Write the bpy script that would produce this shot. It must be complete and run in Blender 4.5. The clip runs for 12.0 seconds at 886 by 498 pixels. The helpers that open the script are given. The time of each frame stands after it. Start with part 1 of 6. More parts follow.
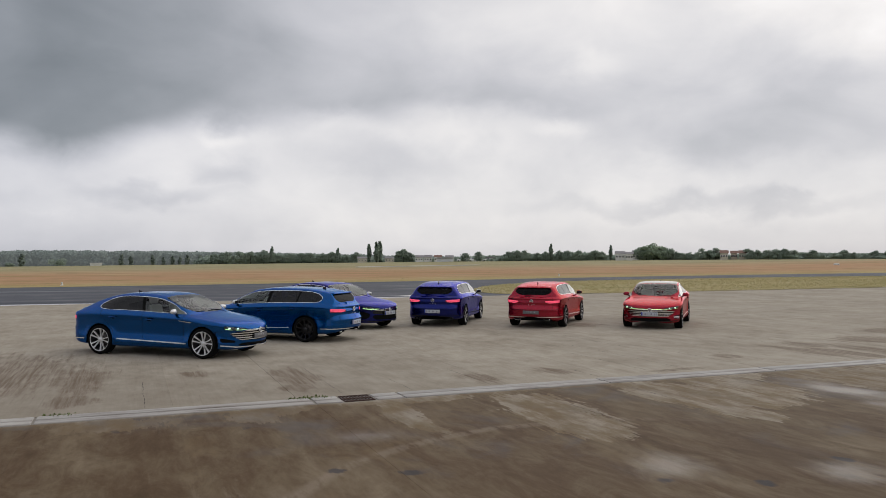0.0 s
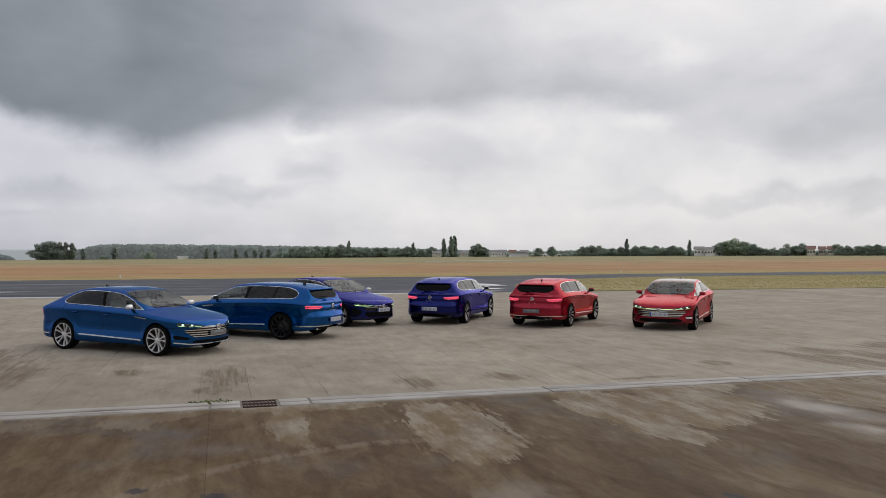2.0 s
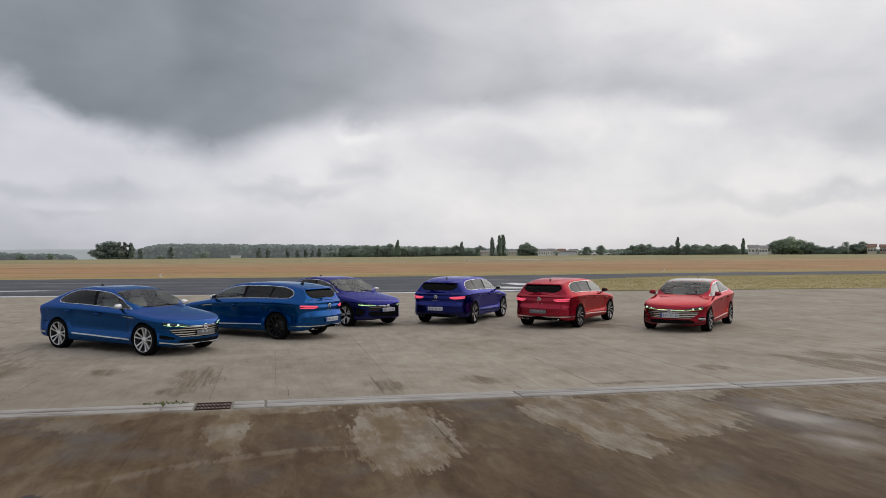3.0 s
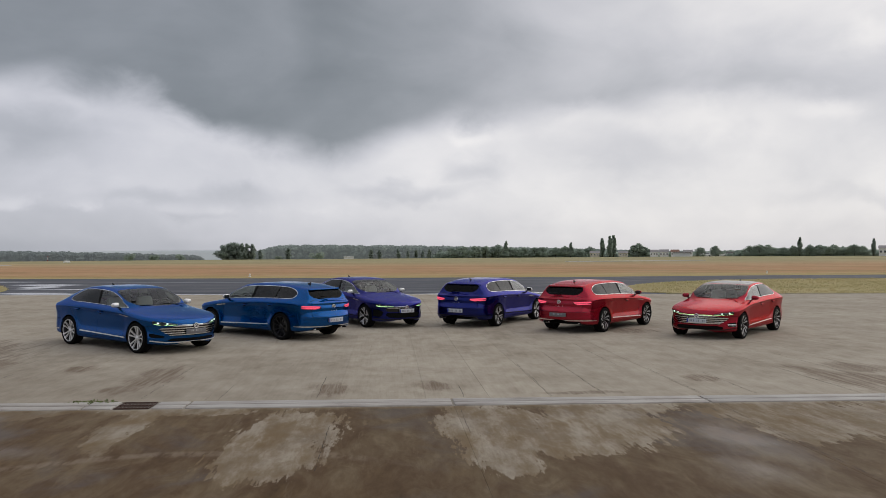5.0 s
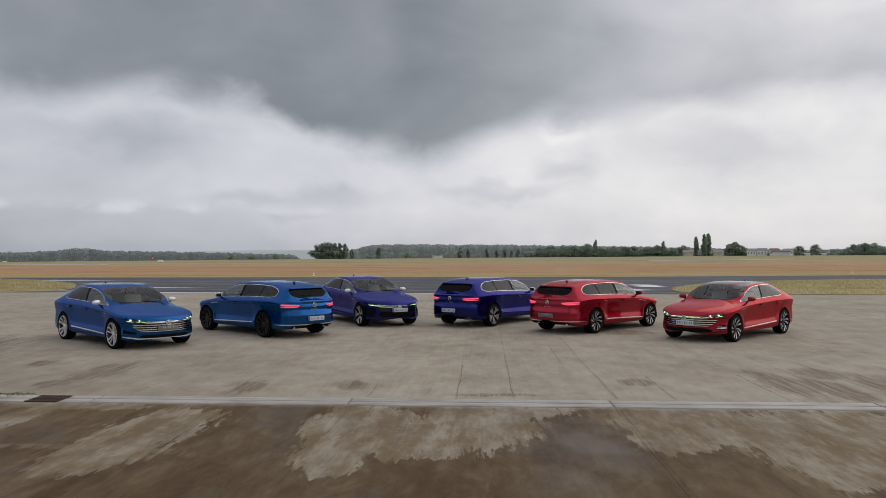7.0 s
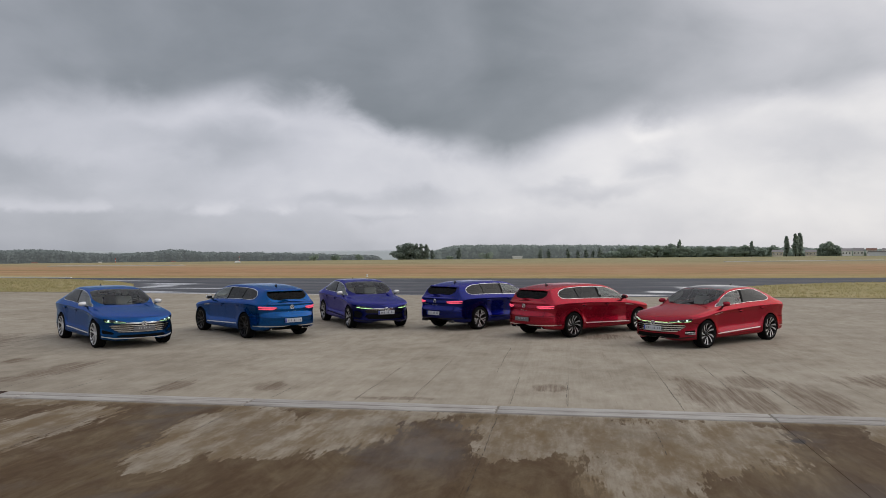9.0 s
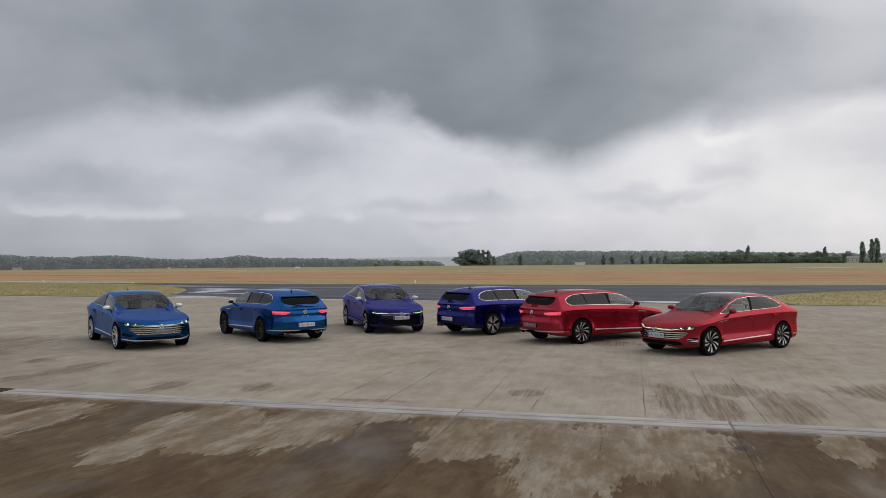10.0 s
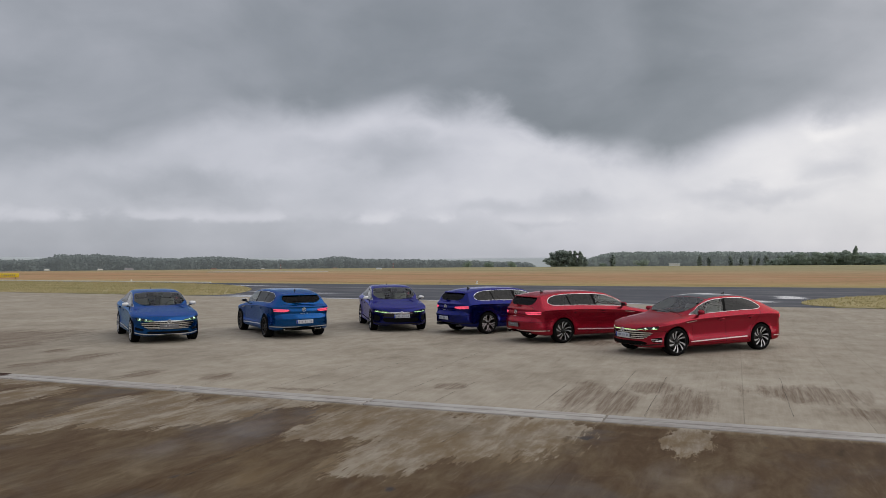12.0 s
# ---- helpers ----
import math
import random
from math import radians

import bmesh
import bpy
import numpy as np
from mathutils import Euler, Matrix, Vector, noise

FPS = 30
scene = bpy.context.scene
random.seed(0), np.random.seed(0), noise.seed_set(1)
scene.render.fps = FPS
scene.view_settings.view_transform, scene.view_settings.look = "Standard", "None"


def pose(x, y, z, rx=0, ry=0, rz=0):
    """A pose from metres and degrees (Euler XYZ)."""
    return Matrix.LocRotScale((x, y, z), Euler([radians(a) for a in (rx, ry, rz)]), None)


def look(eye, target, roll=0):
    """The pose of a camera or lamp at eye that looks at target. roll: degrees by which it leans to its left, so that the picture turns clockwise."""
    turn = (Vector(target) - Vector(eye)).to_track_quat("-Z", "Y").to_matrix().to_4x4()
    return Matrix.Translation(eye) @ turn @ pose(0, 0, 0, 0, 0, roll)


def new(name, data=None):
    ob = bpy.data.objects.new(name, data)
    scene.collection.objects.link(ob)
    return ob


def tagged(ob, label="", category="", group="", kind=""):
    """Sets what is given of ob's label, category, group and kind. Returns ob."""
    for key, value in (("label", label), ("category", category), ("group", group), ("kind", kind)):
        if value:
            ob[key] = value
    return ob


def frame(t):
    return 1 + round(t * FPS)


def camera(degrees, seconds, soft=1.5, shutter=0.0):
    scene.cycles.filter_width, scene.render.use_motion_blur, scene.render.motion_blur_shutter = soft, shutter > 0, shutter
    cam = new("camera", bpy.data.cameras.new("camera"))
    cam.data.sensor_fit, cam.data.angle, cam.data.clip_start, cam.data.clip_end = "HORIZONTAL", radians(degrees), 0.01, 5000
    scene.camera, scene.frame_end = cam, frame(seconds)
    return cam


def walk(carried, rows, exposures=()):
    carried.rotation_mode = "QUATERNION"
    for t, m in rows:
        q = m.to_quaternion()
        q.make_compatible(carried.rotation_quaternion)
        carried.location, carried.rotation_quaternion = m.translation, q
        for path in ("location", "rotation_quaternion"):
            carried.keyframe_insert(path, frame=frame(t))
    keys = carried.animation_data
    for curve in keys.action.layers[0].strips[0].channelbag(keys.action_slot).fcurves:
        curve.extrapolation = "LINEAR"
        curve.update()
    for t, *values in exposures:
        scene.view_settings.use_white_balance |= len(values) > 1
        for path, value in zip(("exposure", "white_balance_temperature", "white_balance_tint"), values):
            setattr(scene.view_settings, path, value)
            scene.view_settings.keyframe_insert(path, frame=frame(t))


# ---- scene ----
cam = camera(59.6, 12.0, 0.75)
PATH = [
    (0, (-5.395, -0.282, 2.295), (-4.648, 1.573, 2.315), -0.0),
    (0.5, (-4.75, -0.251, 2.295), (-3.999, 1.603, 2.317), 0.1),
    (1, (-4.02, -0.19, 2.301), (-3.324, 1.685, 2.317), 0.2),
    (1.5, (-3.353, -0.138, 2.308), (-2.731, 1.763, 2.319), 0.2),
    (2, (-2.584, -0.08, 2.308), (-2.03, 1.842, 2.314), 0.2),
    (2.5, (-1.92, -0.016, 2.302), (-1.419, 1.92, 2.308), 0.2),
    (3, (-1.132, 0.011, 2.31), (-0.705, 1.965, 2.313), 0.1),
    (5, (1.722, 0.176, 2.297), (1.861, 2.171, 2.302), 0.1),
    (5.5, (2.457, 0.203, 2.308), (2.529, 2.201, 2.306), -0.0),
    (6, (3.182, 0.228, 2.308), (3.196, 2.228, 2.305), 0.1),
    (6.5, (3.93, 0.238, 2.31), (3.886, 2.238, 2.307), 0.1),
    (7, (4.687, 0.258, 2.299), (4.587, 2.256, 2.302), 0.0),
    (9, (7.651, 0.311, 2.39), (7.336, 2.286, 2.394), -0.1),
    (9.5, (8.436, 0.286, 2.382), (8.045, 2.247, 2.397), -0.1),
    (10, (9.206, 0.279, 2.399), (8.73, 2.221, 2.419), -0.1),
    (10.5, (10.003, 0.29, 2.378), (9.449, 2.212, 2.4), -0.2),
    (11, (10.785, 0.243, 2.4), (10.163, 2.144, 2.423), -0.2),
    (11.5, (11.613, 0.235, 2.429), (10.938, 2.118, 2.45), -0.1),
    (12, (12.391, 0.194, 2.408), (11.684, 2.064, 2.431), -0.1),
]
walk(cam, [(t, look(eye, target, roll)) for t, eye, target, roll in PATH])

# ---- light ----
SUN_AZ, SUN_EL = 62.0, 38.0   # compass from +y towards +x
sun = new("sun", bpy.data.lights.new("sun", "SUN"))
sun.data.energy, sun.data.angle, sun.data.color = 0.8, radians(80), (1.0, 0.96, 0.9)
_d = Vector((math.sin(radians(SUN_AZ)) * math.cos(radians(SUN_EL)), math.cos(radians(SUN_AZ)) * math.cos(radians(SUN_EL)), math.sin(radians(SUN_EL))))
sun.matrix_world = look(_d * 50, (0, 0, 0))


class Nodes:
    """A short hand for building node trees."""

    def __init__(self, tree):
        self.t = tree
        tree.nodes.clear()

    def add(self, kind, ins=None, **props):
        n = self.t.nodes.new(kind)
        for k, v in props.items():
            setattr(n, k, v)
        for k, v in (ins or {}).items():
            self.put(n.inputs[k], v)
        return n

    def put(self, socket, v):
        if isinstance(v, bpy.types.NodeSocket):
            self.t.links.new(v, socket)
        elif v is not None:
            if socket.type == "RGBA" and isinstance(v, (tuple, list)) and len(v) == 3:
                v = (*v, 1.0)
            socket.default_value = v

    def m(self, op, a, b=None, c=None, clamp=False):
        n = self.add("ShaderNodeMath", operation=op, use_clamp=clamp)
        for i, v in enumerate((a, b, c)):
            if v is not None:
                self.put(n.inputs[i], v)
        return n.outputs[0]

    def vm(self, op, a, b=None, scale=None):
        n = self.add("ShaderNodeVectorMath", operation=op)
        self.put(n.inputs[0], a)
        if b is not None:
            self.put(n.inputs[1], b)
        if scale is not None:
            self.put(n.inputs["Scale"], scale)
        return n.outputs[0]

    def step(self, x, lo, hi, a=0.0, b=1.0):
        n = self.add("ShaderNodeMapRange", {0: x, 1: lo, 2: hi, 3: a, 4: b}, interpolation_type="SMOOTHSTEP")
        return n.outputs[0]

    def noise(self, vec, scale, detail=4.0, rough=0.55, dist=0.0):
        n = self.add("ShaderNodeTexNoise", {"Vector": vec, "Scale": scale, "Detail": detail, "Roughness": rough, "Distortion": dist})
        return n.outputs[0]

    def mix(self, f, a, b, blend="MIX"):
        n = self.add("ShaderNodeMix", data_type="RGBA", blend_type=blend)
        self.put(n.inputs[0], f)
        self.put(n.inputs[6], a)
        self.put(n.inputs[7], b)
        return n.outputs[2]

    def ramp(self, f, stops, mode="LINEAR"):
        n = self.add("ShaderNodeValToRGB", {0: f})
        r = n.color_ramp
        r.interpolation = mode
        while len(r.elements) < len(stops):
            r.elements.new(0.5)
        for e, (p, c) in zip(r.elements, stops):
            e.position = p
            e.color = (c, c, c, 1) if isinstance(c, (int, float)) else (*c, 1)
        return n.outputs[0]

    def xyz(self, x=0.0, y=0.0, z=0.0):
        return self.add("ShaderNodeCombineXYZ", {0: x, 1: y, 2: z}).outputs[0]

    def split(self, v):
        return self.add("ShaderNodeSeparateXYZ", {0: v}).outputs


def spots_at(n, u, v, blobs):
    """How far a point (u, v) lies inside any of some ellipses (centre, half width, half height)."""
    out = None
    for bx, by, rx, ry in blobs:
        a, b = n.m("DIVIDE", n.m("SUBTRACT", u, bx), rx), n.m("DIVIDE", n.m("SUBTRACT", v, by), ry)
        s = n.m("SUBTRACT", 1.0, n.m("SQRT", n.m("ADD", n.m("MULTIPLY", a, a), n.m("MULTIPLY", b, b))))
        out = s if out is None else n.m("MAXIMUM", out, s)
    return out


def make_sky():
    """Broken grey stratus: a darker deck whose ragged lower edge rises and falls along the horizon, bright gaps below it."""
    world = bpy.data.worlds.new("overcast")
    scene.world = world
    world.use_nodes = True
    n = Nodes(world.node_tree)
    d = n.add("ShaderNodeTexCoord").outputs["Generated"]
    x, y, z = n.split(d)
    az = n.m("MULTIPLY", n.m("ARCTAN2", x, y), 57.2958)
    el = n.m("MULTIPLY", n.m("ARCSINE", z), 57.2958)
    # stretched coordinates: clouds lie wider than they are high
    flat = n.xyz(az, n.m("MULTIPLY", el, 1.4), 3.0)
    roll = n.m("SUBTRACT", n.noise(flat, 0.10, 3, 0.5), 0.5)
    puff = n.m("SUBTRACT", n.noise(n.vm("ADD", flat, (31, 7, 0)), 0.22, 6, 0.52, 0.25), 0.5)
    cell = n.add("ShaderNodeTexVoronoi", {"Vector": n.vm("ADD", flat, n.xyz(n.m("MULTIPLY", puff, 7.0), n.m("MULTIPLY", roll, 6.0), 0.0)), "Scale": 0.16, "Smoothness": 0.8, "Randomness": 1.0}, feature="SMOOTH_F1")
    billow = n.m("SUBTRACT", cell.outputs["Distance"], 0.42)
    azw = n.m("ADD", az, n.m("MULTIPLY", puff, 3.5))
    elw = n.m("ADD", n.m("ADD", el, n.m("MULTIPLY", roll, 1.8)), n.m("ADD", n.m("MULTIPLY", puff, 2.6), n.m("MULTIPLY", billow, -1.5)))
    p = n.m("DIVIDE", n.m("ADD", azw, 60.0), 120.0, clamp=True)
    EDGE = ((-60, 5), (-50, 5.8), (-44, 7.2), (-38, 9.2), (-30, 10.9), (-19, 11.2), (-15, 9.4), (-10, 7.4), (-5, 6.0), (-2, 7.4), (1, 8.6), (5, 10.0), (8, 9.4),
            (13, 9.8), (21, 10.6), (28, 10.2), (31, 10.2), (34, 8.2), (38, 6.6), (46, 6.0), (52, 6.6), (60, 8))
    edge = n.m("MULTIPLY", n.ramp(p, [((a + 60) / 120, e / 20) for a, e in EDGE], "B_SPLINE"), 20.0)
    above = n.m("SUBTRACT", elw, edge)
    DECK = ((-60, 0.42), (-50, 0.38), (-40, 0.34), (-30, 0.30), (-20, 0.285), (-12, 0.27), (-5, 0.275), (3, 0.37), (9, 0.47), (16, 0.54), (24, 0.62), (32, 0.66), (40, 0.64), (46, 0.66), (52, 0.74), (60, 0.76))
    deck = n.ramp(p, [((a + 60) / 120, v) for a, v in DECK], "EASE")
    soft = n.noise(n.vm("MULTIPLY", flat, (0.75, 1.0, 1.0)), 0.13, 5, 0.5, 0.4)
    fine = n.noise(flat, 0.40, 6, 0.50, 0.3)
    deck = n.m("MULTIPLY", deck, n.m("ADD", 0.615, n.m("ADD", n.m("MULTIPLY", soft, 0.62), n.m("ADD", n.m("MULTIPLY", fine, 0.07), n.m("MULTIPLY", billow, 0.16)))))
    deck = n.m("ADD", deck, n.m("MULTIPLY", n.m("MULTIPLY", n.step(elw, 11.0, 16.0), n.step(az, 8.0, 34.0)), 0.17))
    # higher up the deck thins to the mean grey of the whole vault
    high = n.step(el, 16.0, 42.0)
    deck = n.m("ADD", n.m("MULTIPLY", deck, n.m("SUBTRACT", 1.0, high)), n.m("MULTIPLY", high, n.m("ADD", 0.40, n.m("MULTIPLY", soft, 0.46))))
    low = n.ramp(n.m("DIVIDE", n.m("MAXIMUM", n.m("ADD", el, n.m("MULTIPLY", puff, 1.2)), 0.0), 12.0, clamp=True), [(0.0, 0.62), (0.10, 0.68), (0.24, 0.735), (0.45, 0.745), (0.7, 0.76), (1.0, 0.80)], "EASE")
    side = n.step(az, -45.0, 20.0, 0.73, 1.08)
    low = n.m("MULTIPLY", n.m("MULTIPLY", low, side), n.m("ADD", 0.73, n.m("ADD", n.m("MULTIPLY", soft, 0.34), n.m("ADD", n.m("MULTIPLY", fine, 0.12), n.m("MULTIPLY", billow, -0.14)))))
    # grey lumps that hang below the deck
    lump = n.step(spots_at(n, n.m("ADD", azw, n.m("MULTIPLY", roll, 6.0)), n.m("ADD", elw, n.m("MULTIPLY", puff, 2.0)), ((18.5, 6.9, 6.2, 2.3), (41.0, 8.6, 9.5, 2.6), (7.0, 6.2, 2.2, 1.6), (-26.0, 7.6, 7.0, 1.7), (-40.0, 5.0, 8.0, 1.3), (41.0, 3.4, 12.0, 0.9), (2.0, 4.6, 6.0, 1.1), (-14.0, 3.6, 7.0, 1.0))), -0.35, 0.9)
    low = n.m("MULTIPLY", low, n.m("SUBTRACT", 1.0, n.m("MULTIPLY", lump, 0.17)))
    # a blue grey bank low over the far left, with bright tops along it
    elc = n.m("ADD", el, n.m("ADD", n.m("MULTIPLY", puff, 1.6), n.m("MULTIPLY", fine, 0.5)))
    bank = n.m("MULTIPLY", n.step(elc, 3.5, 2.6), n.step(az, -4.0, -24.0))
    low = n.m("MULTIPLY", low, n.m("SUBTRACT", 1.0, n.m("MULTIPLY", bank, 0.10)))
    crest = n.m("MULTIPLY", n.m("MULTIPLY", n.step(elc, 2.7, 3.2), n.step(elc, 4.2, 3.2)), n.m("MULTIPLY", n.step(az, 2.0, -12.0), n.step(puff, -0.06, 0.08)))
    low = n.m("ADD", low, n.m("MULTIPLY", crest, 0.09))
    k = n.step(above, -1.3, 1.7)
    value = n.m("ADD", n.m("MULTIPLY", deck, k), n.m("MULTIPLY", low, n.m("SUBTRACT", 1.0, k)))
    # thin places where the light comes through
    glow = n.step(spots_at(n, azw, elw, ((33.2, 14.0, 2.6, 1.5), (51.5, 13.2, 6.0, 3.0), (45.0, 17.0, 7.0, 2.5), (31.0, 9.6, 3.0, 1.0), (6.0, 9.2, 3.0, 0.9))), -0.25, 1.0)
    value = n.m("ADD", value, n.m("MULTIPLY", glow, 0.10))
    tint = n.ramp(value, [(0.2, (0.92, 1.0, 1.07)), (0.40, (0.97, 0.995, 1.06)), (0.60, (1.0, 0.995, 1.045)), (0.85, (1.03, 1.0, 0.99))])
    cloud = n.mix(1.0, tint, n.xyz(value, value, value), "MULTIPLY")
    cloud = n.mix(n.step(az, 25.0, -25.0), cloud, n.mix(1.0, cloud, (0.982, 1.0, 1.045), "MULTIPLY"))
    blue = n.add("ShaderNodeTexSky", sky_type="NISHITA", sun_disc=False, sun_elevation=radians(SUN_EL), sun_rotation=radians(SUN_AZ))
    shader = n.add("ShaderNodeMixShader", {0: 0.95, 1: n.add("ShaderNodeBackground", {0: blue.outputs[0], 1: 0.10}).outputs[0],
                                           2: n.add("ShaderNodeBackground", {0: cloud, 1: 1.0}).outputs[0]})
    n.add("ShaderNodeOutputWorld", {0: shader.outputs[0]})


make_sky()


# ---- materials ----
def material(name, build):
    mat = bpy.data.materials.new(name)
    mat.use_nodes = True
    n = Nodes(mat.node_tree)
    n.add("ShaderNodeOutputMaterial", {0: build(n)})
    return mat


def bsdf(n, color, rough=0.5, metal=0.0, normal=None, **more):
    ins = {"Base Color": color, "Roughness": rough, "Metallic": metal}
    if normal is not None:
        ins["Normal"] = normal
    ins.update({k.replace("_", " "): v for k, v in more.items()})
    return n.add("ShaderNodeBsdfPrincipled", ins).outputs[0]


def bump(n, height, strength=0.3, distance=0.01):
    return n.add("ShaderNodeBump", {"Height": height, "Strength": strength, "Distance": distance}).outputs[0]


def place(n):
    """World coordinates of the shaded point."""
    return n.add("ShaderNodeNewGeometry").outputs["Position"]


# ---- mesh helpers ----
def part(name, geometry, mats, parent=None, label="", smooth=True):
    """Links vertices and faces (with a material index per face, and normals if given) as one mesh object under its thing."""
    verts, faces, index, normals = geometry
    me = bpy.data.meshes.new(name)
    me.from_pydata(verts, [], faces)
    for m in mats if isinstance(mats, (list, tuple)) else [mats]:
        me.materials.append(m)
    if index:
        me.polygons.foreach_set("material_index", index)
    me.polygons.foreach_set("use_smooth", [smooth] * len(faces))
    if normals:
        me.normals_split_custom_set_from_vertices(normals)
    me.update()
    ob = new(name, me)
    ob.parent = parent
    return tagged(ob, label) if label else ob


def from_bm(bm):
    bm.verts.index_update()
    out = [tuple(v.co) for v in bm.verts], [[v.index for v in f.verts] for f in bm.faces], [], None
    bm.free()
    return out


def join(*geos):
    verts, faces, index = [], [], []
    for k, g in enumerate(geos):
        o = len(verts)
        verts += list(g[0])
        faces += [[i + o for i in f] for f in g[1]]
        index += list(g[2]) if g[2] else [0] * len(g[1])
    return verts, faces, index, None


def moved(g, m, mat=None):
    flip = m.determinant() < 0
    return [tuple(m @ Vector(v)) for v in g[0]], [f[::-1] if flip else f for f in g[1]], [mat] * len(g[1]) if mat is not None else g[2], None


def box(sx, sy, sz, bevel=0.0, taper=1.0, segments=2):
    bm = bmesh.new()
    bmesh.ops.create_cube(bm, size=1.0)
    for v in bm.verts:
        k = taper if v.co.z > 0 else 1.0
        v.co = Vector((v.co.x * sx * k, v.co.y * sy * k, v.co.z * sz))
    if bevel:
        bmesh.ops.bevel(bm, geom=bm.edges[:], offset=bevel, segments=segments, affect="EDGES", profile=0.5)
    return from_bm(bm)


def lathe(profile, n=40, axis="y", closed=False):
    """Turns a list of (radius, along) about an axis."""
    verts, faces = [], []
    k = len(profile)
    for i in range(n):
        a = 2 * math.pi * i / n
        for r, h in profile:
            c, s = r * math.cos(a), r * math.sin(a)
            verts.append({"y": (c, h, s), "z": (c, s, h), "x": (h, c, s)}[axis])
    for i in range(n):
        for j in range(k if closed else k - 1):
            a, b = i * k + j, i * k + (j + 1) % k
            c, d = ((i + 1) % n) * k + (j + 1) % k, ((i + 1) % n) * k + j
            faces.append([a, b, c, d])
    return verts, faces, [], None


def tube(points, radius, n=6):
    verts, faces = [], []
    pts = [Vector(p) for p in points]
    for i, p in enumerate(pts):
        d = (pts[min(i + 1, len(pts) - 1)] - pts[max(i - 1, 0)]).normalized()
        u = d.orthogonal().normalized()
        w = d.cross(u)
        r = radius[i] if isinstance(radius, (list, tuple)) else radius
        for j in range(n):
            a = 2 * math.pi * j / n
            verts.append(tuple(p + (u * math.cos(a) + w * math.sin(a)) * r))
    for i in range(len(pts) - 1):
        for j in range(n):
            faces.append([i * n + j, i * n + (j + 1) % n, (i + 1) * n + (j + 1) % n, (i + 1) * n + j])
    faces += [list(range(n))[::-1], [(len(pts) - 1) * n + j for j in range(n)]]
    return verts, faces, [], None


def pchip(pts):
    """A smooth curve through points that never overshoots them."""
    pts = sorted(pts)
    x, y = np.array([p[0] for p in pts], float), np.array([p[1] for p in pts], float)
    h, d = np.diff(x), np.diff(y) / np.diff(x)
    m = np.zeros_like(y)
    for i in range(1, len(x) - 1):
        if d[i - 1] * d[i] > 0:
            w1, w2 = 2 * h[i] + h[i - 1], h[i] + 2 * h[i - 1]
            m[i] = (w1 + w2) / (w1 / d[i - 1] + w2 / d[i])
    m[0], m[-1] = d[0], d[-1]

    def at(q):
        q = np.clip(np.asarray(q, float), x[0], x[-1])
        i = np.clip(np.searchsorted(x, q) - 1, 0, len(h) - 1)
        t = (q - x[i]) / h[i]
        return ((2 * t**3 - 3 * t**2 + 1) * y[i] + (t**3 - 2 * t**2 + t) * h[i] * m[i] + (3 * t**2 - 2 * t**3) * y[i + 1] + (t**3 - t**2) * h[i] * m[i + 1])

    return at


# ---- car materials ----
def paint(name, color, deep, glint, edge, soft=0.24, coat=0.65):
    def build(n):
        p = n.add("ShaderNodeTexCoord").outputs["Object"]
        flake = n.noise(p, 900.0, 2, 0.6)
        dust = n.noise(p, 3.0, 4, 0.6)
        c = n.mix(n.m("MULTIPLY", flake, 0.5), color, deep)
        c = n.mix(n.m("MULTIPLY", n.step(dust, 0.5, 0.8), 0.012), c, (0.30, 0.27, 0.24))
        r = n.m("ADD", 0.03, n.m("MULTIPLY", n.step(dust, 0.4, 0.8), 0.05))
        return bsdf(n, c, soft, glint, Specular_IOR_Level=0.0, Specular_Tint=(*edge, 1.0), Coat_Weight=coat, Coat_Roughness=r, Coat_IOR=1.48)

    return material(name, build)


def simple(name, color, rough, metal=0.0, grain=60.0, amount=0.25, **more):
    def build(n):
        p = n.add("ShaderNodeTexCoord").outputs["Object"]
        v = n.noise(p, grain, 4, 0.6)
        c = n.mix(n.m("MULTIPLY", v, amount), color, tuple(0.55 * k for k in color))
        r = n.m("ADD", rough - 0.04, n.m("MULTIPLY", v, 0.08))
        return bsdf(n, c, r, metal, **more)

    return material(name, build)


def glass(name, tint, gloss=0.015, power=0.9, index=1.46):
    def build(n):
        f = n.add("ShaderNodeFresnel", {"IOR": index}).outputs[0]
        f = n.m("MULTIPLY", f, power, clamp=True)
        a = n.add("ShaderNodeBsdfTransparent", {0: (*tint, 1)}).outputs[0]
        b = n.add("ShaderNodeBsdfGlossy", {"Color": (1, 1, 1, 1), "Roughness": gloss}).outputs[0]
        return n.add("ShaderNodeMixShader", {0: f, 1: a, 2: b}).outputs[0]

    return material(name, build)


def lamp(name, color, strength):
    return material(name, lambda n: n.add("ShaderNodeEmission", {0: (*color, 1), 1: strength}).outputs[0])


PAINT_BLUE = paint("bright blue metallic paint", (0.0002, 0.062, 0.225), (0.0003, 0.094, 0.330), 0.86, (0.02, 0.50, 1.0), 0.21, 0.45)
PAINT_VIOLET = paint("violet blue metallic paint", (0.003, 0.008, 0.108), (0.004, 0.013, 0.180), 0.86, (0.10, 0.18, 1.0), 0.22, 0.50)
PAINT_RED = paint("dark red metallic paint", (0.300, 0.012, 0.030), (0.41, 0.018, 0.042), 0.82, (1.0, 0.16, 0.28), 0.27, 0.50)
CHROME = simple("chrome trim", (0.90, 0.90, 0.91), 0.20, 1.0, 40, 0.08)
SATIN = simple("satin silver", (0.78, 0.78, 0.78), 0.32, 0.6, 40, 0.1)
SILVER = simple("silver alloy", (0.74, 0.74, 0.75), 0.34, 0.35, 80, 0.15)
